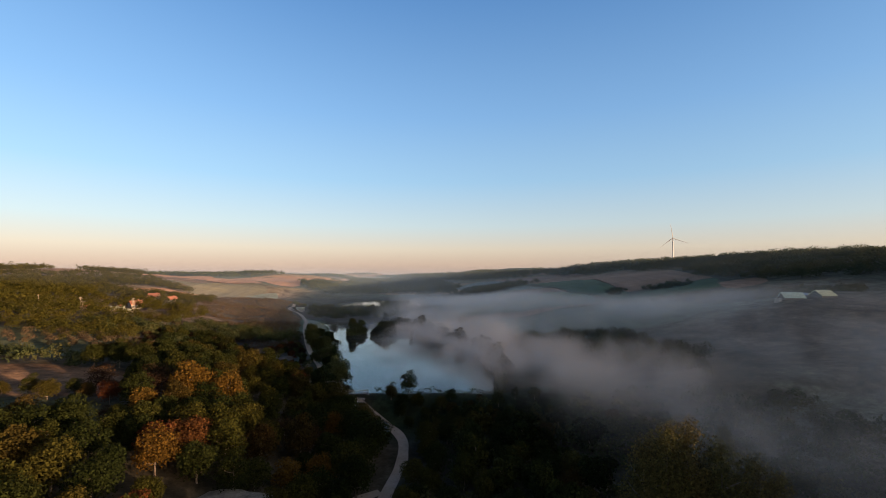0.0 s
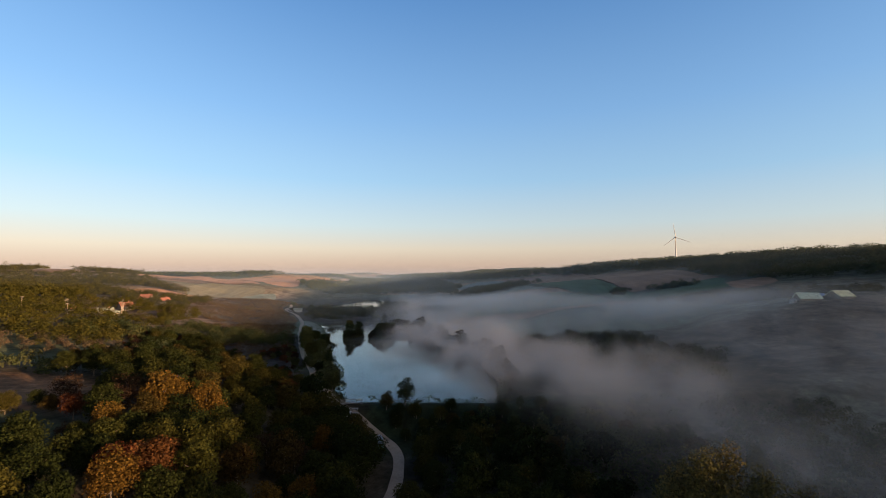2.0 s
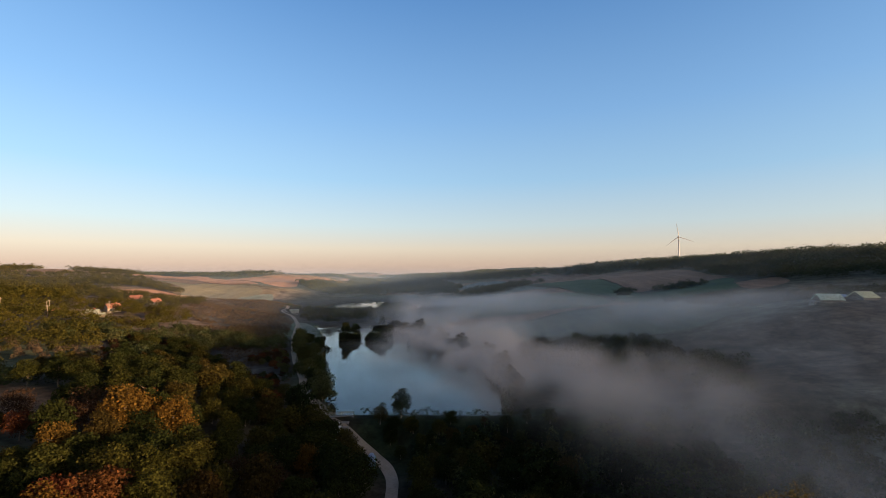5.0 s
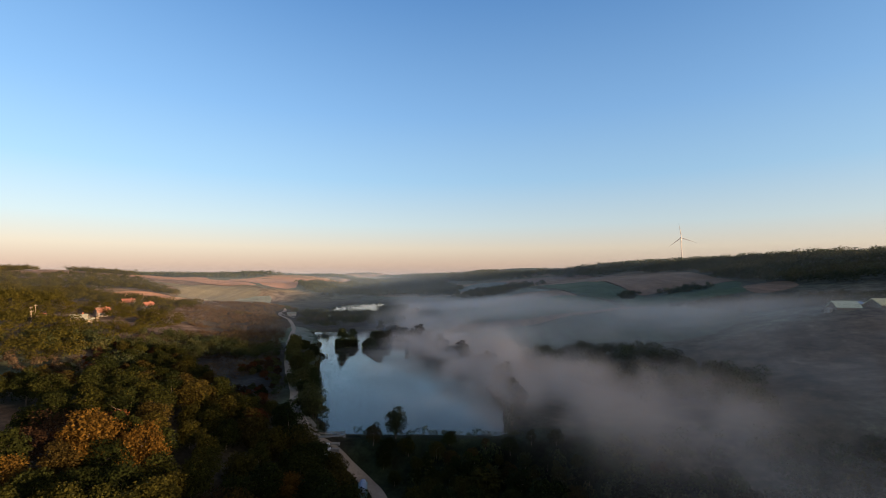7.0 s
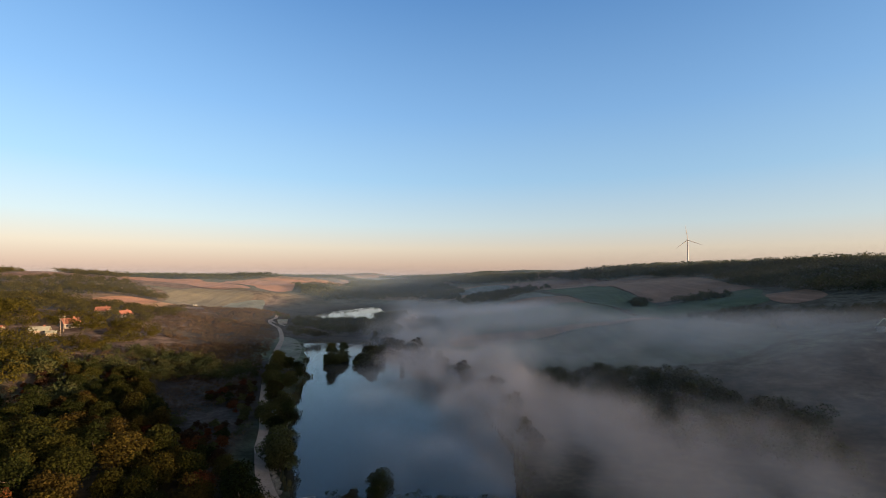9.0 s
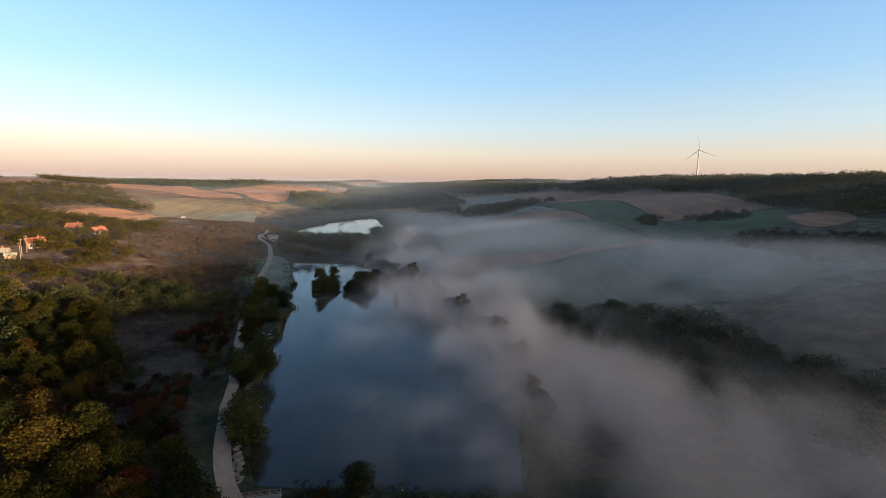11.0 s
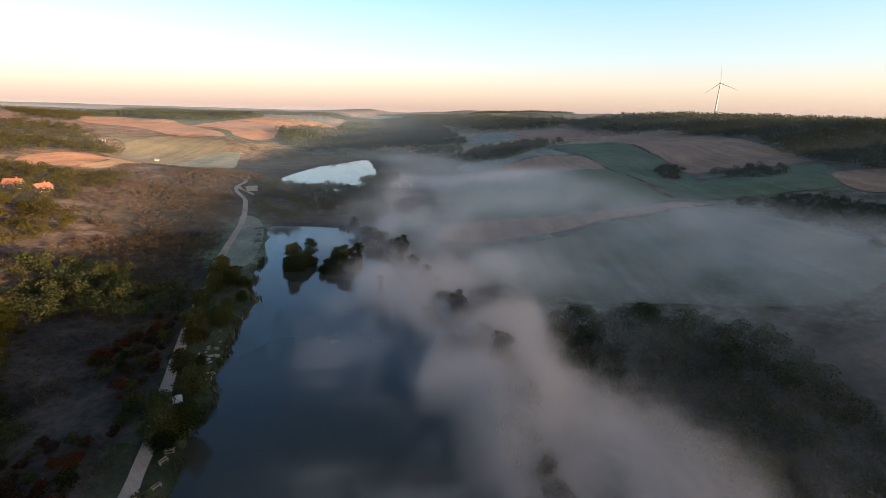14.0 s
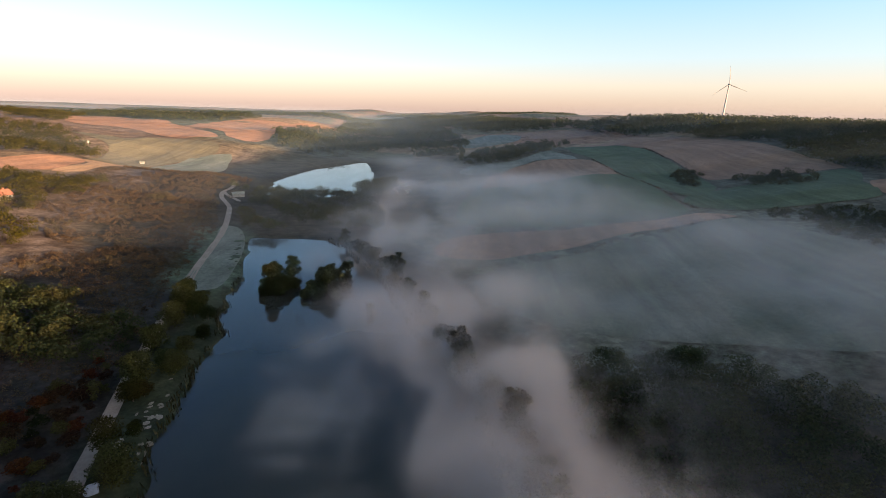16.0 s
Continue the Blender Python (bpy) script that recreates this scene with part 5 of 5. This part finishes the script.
# footbridge and spillway at the dam's end
bridge = tagged(new("footbridge"), "narrow concrete footbridge with railings over the spillway", "footbridge")
bridge.matrix_basis = pose(-30.5, 158.6, 0.9, 0, 0, 14)
bm = bmesh.new()
box(bm, -3.6, -0.55, 0, 3.6, 0.55, 0.22)
part("deck", bm, M_CONCRETE, bridge)
for s in (-0.5, 0.5):
    bm = bmesh.new()
    tube(bm, [(-3.6, s, 1.15), (0, s, 1.15), (3.6, s, 1.15)], [0.045] * 3, 6)
    tube(bm, [(-3.6, s, 0.7), (0, s, 0.7), (3.6, s, 0.7)], [0.03] * 3, 6)
    part("rail", bm, M_TIMBER, bridge)
    for u in (-3.5, -1.75, 0, 1.75, 3.5):
        bm = bmesh.new()
        box(bm, u - 0.05, s - 0.05, 0.2, u + 0.05, s + 0.05, 1.2)
        part("post", bm, M_TIMBER, bridge)
for s in (-3.3, 3.3):
    bm = bmesh.new()
    box(bm, s - 0.35, -0.9, -3.0, s + 0.35, 0.9, 0.0)
    part("abutment", bm, M_CONCRETE, bridge)
spill = tagged(new("spillway"), "stepped concrete spillway with white water below the dam", "spillway")
for k_ in range(7):
    bm = bmesh.new()
    y0 = 157 - 1.7 * k_
    x0 = -30 + 0.35 * k_
    z0 = min(0.2 - 0.75 * k_, ground_z(x0, y0) + 0.25)
    box(bm, x0 - 2.4, y0 - 1.7, z0 - 1.6, x0 + 2.4, y0, z0)
    bmesh.ops.bevel(bm, geom=list(bm.edges), offset=0.08, segments=1, affect="EDGES")
    step = part("step", bm, M_CONCRETE, spill)
    bm = bmesh.new()
    vs = box(bm, x0 - 1.3 + 0.25 * math.sin(k_ * 2.1), y0 - 1.72, z0 - 0.4, x0 - 0.2 + 0.4 * math.sin(k_ * 1.3), y0 - 0.05, z0 + 0.07)
    bmesh.ops.subdivide_edges(bm, edges=bm.edges[:], cuts=3, use_grid_fill=True)
    for v in bm.verts:
        v.co.z += 0.06 * noise.noise(v.co * 2.3)
        v.co.x += 0.15 * noise.noise(v.co * 1.1)
    part("white_water", bm, M_FOAM, step)

# stones and timber edging along the bank


def stone_mesh(seed):
    bm = bmesh.new()
    bmesh.ops.create_icosphere(bm, subdivisions=1, radius=0.5)
    for v in bm.verts:
        v.co *= 1 + 0.35 * noise.noise(v.co * 2 + Vector((seed * 7.1, 0, 0)))
        v.co.z *= 0.6
    me = bpy.data.meshes.new("stone")
    bm.to_mesh(me)
    bm.free()
    me.materials.append(M_STONE)
    return me


STONES = [stone_mesh(k) for k in range(4)]
BANK = [(-43, 176), (-40.5, 171), (-38.5, 167), (-36.5, 163)]
riprap = tagged(new("riprap"), "row of pale stones along the lake's edge", "stones")
for k_ in range(70):
    f_ = rng.uniform(0, len(BANK) - 1.001)
    i_ = int(f_)
    x_, y_ = (BANK[i_][j] + (BANK[i_ + 1][j] - BANK[i_][j]) * (f_ - i_) + rng.normal(0, 0.5) for j in (0, 1))
    ob = new("stone", STONES[k_ % 4])
    ob.parent = riprap
    ob.matrix_basis = pose(x_, y_, max(ground_z(x_, y_), 0.0) + 0.12, rng.uniform(-20, 20), 0, rng.uniform(0, 360)) @ Matrix.Diagonal((*(rng.uniform(0.5, 1.4, 3)), 1))
slabs = tagged(new("rubble_bank"), "pale rubble and slabs on the worn lake bank", "rubble")
for k_ in range(34):
    f_ = rng.random()
    x_, y_ = -58 - 9 * f_ + rng.normal(0, 1.6), 222 + 30 * f_ + rng.normal(0, 1.2)
    if ground_z(x_, y_) > 0.15:
        ob = new("stone", STONES[k_ % 4])
        ob.parent = slabs
        ob.matrix_basis = pose(x_, y_, ground_z(x_, y_) + 0.02, 0, 0, rng.uniform(0, 360)) @ Matrix.Diagonal((*(rng.uniform(0.5, 1.9, 2)), rng.uniform(0.25, 0.5), 1))


def timber_edge(points):
    """A low bank edging of stakes and boards."""
    root = tagged(new("bank_edging"), "low timber edging of stakes and boards along the shore", "edging")
    for (ax, ay), (bx, by) in zip(points, points[1:]):
        n = max(1, int(math.hypot(bx - ax, by - ay) / 2.2))
        for k in range(n):
            p, q = Vector((ax + (bx - ax) * k / n, ay + (by - ay) * k / n, 0)), Vector((ax + (bx - ax) * (k + 1) / n, ay + (by - ay) * (k + 1) / n, 0))
            bm = bmesh.new()
            tube(bm, [p + Vector((0, 0, -1.2)), p + Vector((0, 0, 0.25)), p + Vector((0, 0, 0.65))], [0.09, 0.09, 0.07], 6)
            part("stake", bm, M_TIMBER, root)
            bm = bmesh.new()
            for z in (0.12, 0.36):
                tube(bm, [p + Vector((0.1, 0, z)), (p + q) / 2 + Vector((0.12, 0, z)), q + Vector((0.1, 0, z))], [0.11, 0.12, 0.11], 5)
            part("board", bm, M_STONE, root)


timber_edge([(-52.5, 216), (-55, 221), (-56.5, 227), (-60.5, 236), (-62, 241), (-63, 248)])
timber_edge([(-66.5, 264), (-69, 276), (-70, 284)])

# shelter by the bank: a small pale tent
tent = tagged(new("tent"), "small pale blue fishing shelter on the lake bank", "tent")
tent.matrix_basis = pose(-59.5, 218, ground_z(-59.5, 218) + 0.02, 0, 0, 35)
bm = bmesh.new()
rows = []
for k in range(7):
    a = math.pi * k / 6
    rows.append([bm.verts.new((u, 1.1 * math.cos(a) * w, 1.45 * math.sin(a) * w)) for u, w in ((-1.2, 0.75), (-0.4, 1.0), (0.5, 1.0), (1.1, 0.85))])
for p, q in zip(rows, rows[1:]):
    for j in range(3):
        bm.faces.new((p[j], p[j + 1], q[j + 1], q[j]))
bmesh.ops.solidify(bm, geom=bm.faces[:], thickness=0.04)
part("canopy", bm, plain_material("pale_blue_cloth", (0.38, 0.46, 0.58), 0.7, 0.6), tent)
for s in (-1.15, 1.0):
    bm = bmesh.new()
    tube(bm, [(s, 1.1 * math.cos(math.pi * k / 8), 1.48 * math.sin(math.pi * k / 8)) for k in range(9)], [0.03] * 9, 5)
    part("hoop", bm, M_TIMBER, tent)


def bench(x, y, turn):
    root = tagged(new("bench"), "pale wooden bench on the grass by the track", "bench")
    root.matrix_basis = pose(x, y, ground_z(x, y), 0, 0, turn)
    for z, y0 in ((0.45, -0.22), (0.45, 0.02)):
        bm = bmesh.new()
        box(bm, -0.9, y0, z, 0.9, y0 + 0.2, z + 0.05)
        part("plank", bm, M_STONE, root)
    bm = bmesh.new()
    box(bm, -0.9, 0.26, 0.7, 0.9, 0.3, 0.95)
    part("backrest", bm, M_STONE, root)
    for s in (-0.75, 0.75):
        bm = bmesh.new()
        box(bm, s - 0.05, -0.2, -0.1, s + 0.05, 0.3, 0.45)
        box(bm, s - 0.05, 0.22, 0.45, s + 0.05, 0.27, 0.95)
        part("leg", bm, M_TIMBER, root)


def picnic_table(x, y, turn):
    root = tagged(new("picnic_table"), "worn pale picnic table on the grass", "table")
    root.matrix_basis = pose(x, y, ground_z(x, y), 0, 0, turn)
    for k in range(4):
        bm = bmesh.new()
        box(bm, -0.9, -0.4 + 0.2 * k, 0.72, 0.9, -0.22 + 0.2 * k, 0.77)
        part("plank", bm, M_STONE, root)
    for s in (-0.75, 0.6):
        bm = bmesh.new()
        box(bm, -0.9, s, 0.42, 0.9, s + 0.2, 0.47)
        part("seat", bm, M_STONE, root)
    for s in (-0.7, 0.7):
        bm = bmesh.new()
        box(bm, s - 0.05, -0.7, 0.34, s + 0.05, 0.75, 0.42)
        box(bm, s - 0.05, -0.12, -0.1, s + 0.05, 0.12, 0.72)
        part("leg", bm, M_TIMBER, root)


bench(-48.6, 193, 65)
bench(-51.0, 199, 70)
picnic_table(-51.6, 202, 20)


def stall(x, y, turn, label):
    """A teal trailer under a pale rounded top, parked by the bend of the road."""
    root = tagged(new("trailer"), label, "trailer")
    root.matrix_basis = pose(x, y, ground_z(x, y), 0, 0, turn)
    bm = bmesh.new()
    box(bm, -2.6, -1.05, 0.45, 2.6, 1.05, 1.9)
    bmesh.ops.bevel(bm, geom=list(bm.edges), offset=0.12, segments=2, affect="EDGES")
    part("body", bm, M_TEAL, root)
    bm = bmesh.new()
    tube(bm, [(-2.65, 0, 1.75), (-1.2, 0, 1.85), (1.2, 0, 1.85), (2.65, 0, 1.75)], [0.75, 0.85, 0.85, 0.75], 14)
    part("top", bm, M_TARP, root, "pale rounded cover")
    for sx in (-0.7, 0.7):
        for sy in (-1.1, 1.1):
            bm = bmesh.new()
            tube(bm, [(sx, sy - 0.1, 0.36), (sx, sy + 0.1, 0.36)], [0.36, 0.36], 16)
            part("wheel", bm, M_TIMBER, root)
    bm = bmesh.new()
    box(bm, 2.6, -0.06, 0.5, 3.8, 0.06, 0.62)
    part("drawbar", bm, M_TIMBER, root)


stall(-18.5, 141, 100, "teal trailer with a pale rounded cover by the road bend")

# chalk face at the foot of the wood
xs_, zs_ = np.linspace(-46, -32, 26), np.linspace(0, 1, 8)
X_, F_ = np.meshgrid(xs_, zs_, indexing="ij")
Y_ = 80 + 0.12 * (X_ + 46) + 1.8 * F_ + 0.7 * fbm(X_, F_ * 9, 4.0, 77, 3)
Z_ = 0.0 + 0 * X_ + F_ * (2.2 + 1.8 * value_noise(X_, 0 * X_, 4.0, 78)) * np.sin(np.pi * np.clip((X_ + 46.6) / 15.2, 0, 1)) ** 0.3
front = np.stack([X_.ravel(), Y_.ravel(), Z_.ravel()], 1)
back = np.stack([X_.ravel(), Y_.ravel() + 5.0, Z_.ravel() - 0.6], 1)
n_ = len(front)
fa = grid_faces(26, 8)
top_ = [(i * 8 + 7, (i + 1) * 8 + 7, (i + 1) * 8 + 7 + n_, i * 8 + 7 + n_) for i in range(25)]
tagged(new("chalk_bank", mesh_of("chalk_bank", np.concatenate([front, back]), np.concatenate([fa, (fa + n_)[:, ::-1], np.array(top_)]), M_CHALK)), "bare white chalk face at the foot of the wood", "bank", kind="structure")
ribbon("track", [(-34, 74), (-31, 82), (-26, 92), (-20, 99), (-13, 104)], [3.0] * 5, M_ROAD, 0.18, "grey dirt track joining the gravel road", "road")
ribbon("shore_path", [(-150, 470), (-158, 478), (-166, 484), (-172, 492)], [3.0] * 4, M_ROAD, 0.3, "pale path down to the lakeside pavilion", "road")
ribbon("field_track", [(-52, 520), (-46, 545), (-35, 575), (-20, 600)], [3.0] * 4, M_ROAD, 0.4, "pale field track beside the far lake", "road")
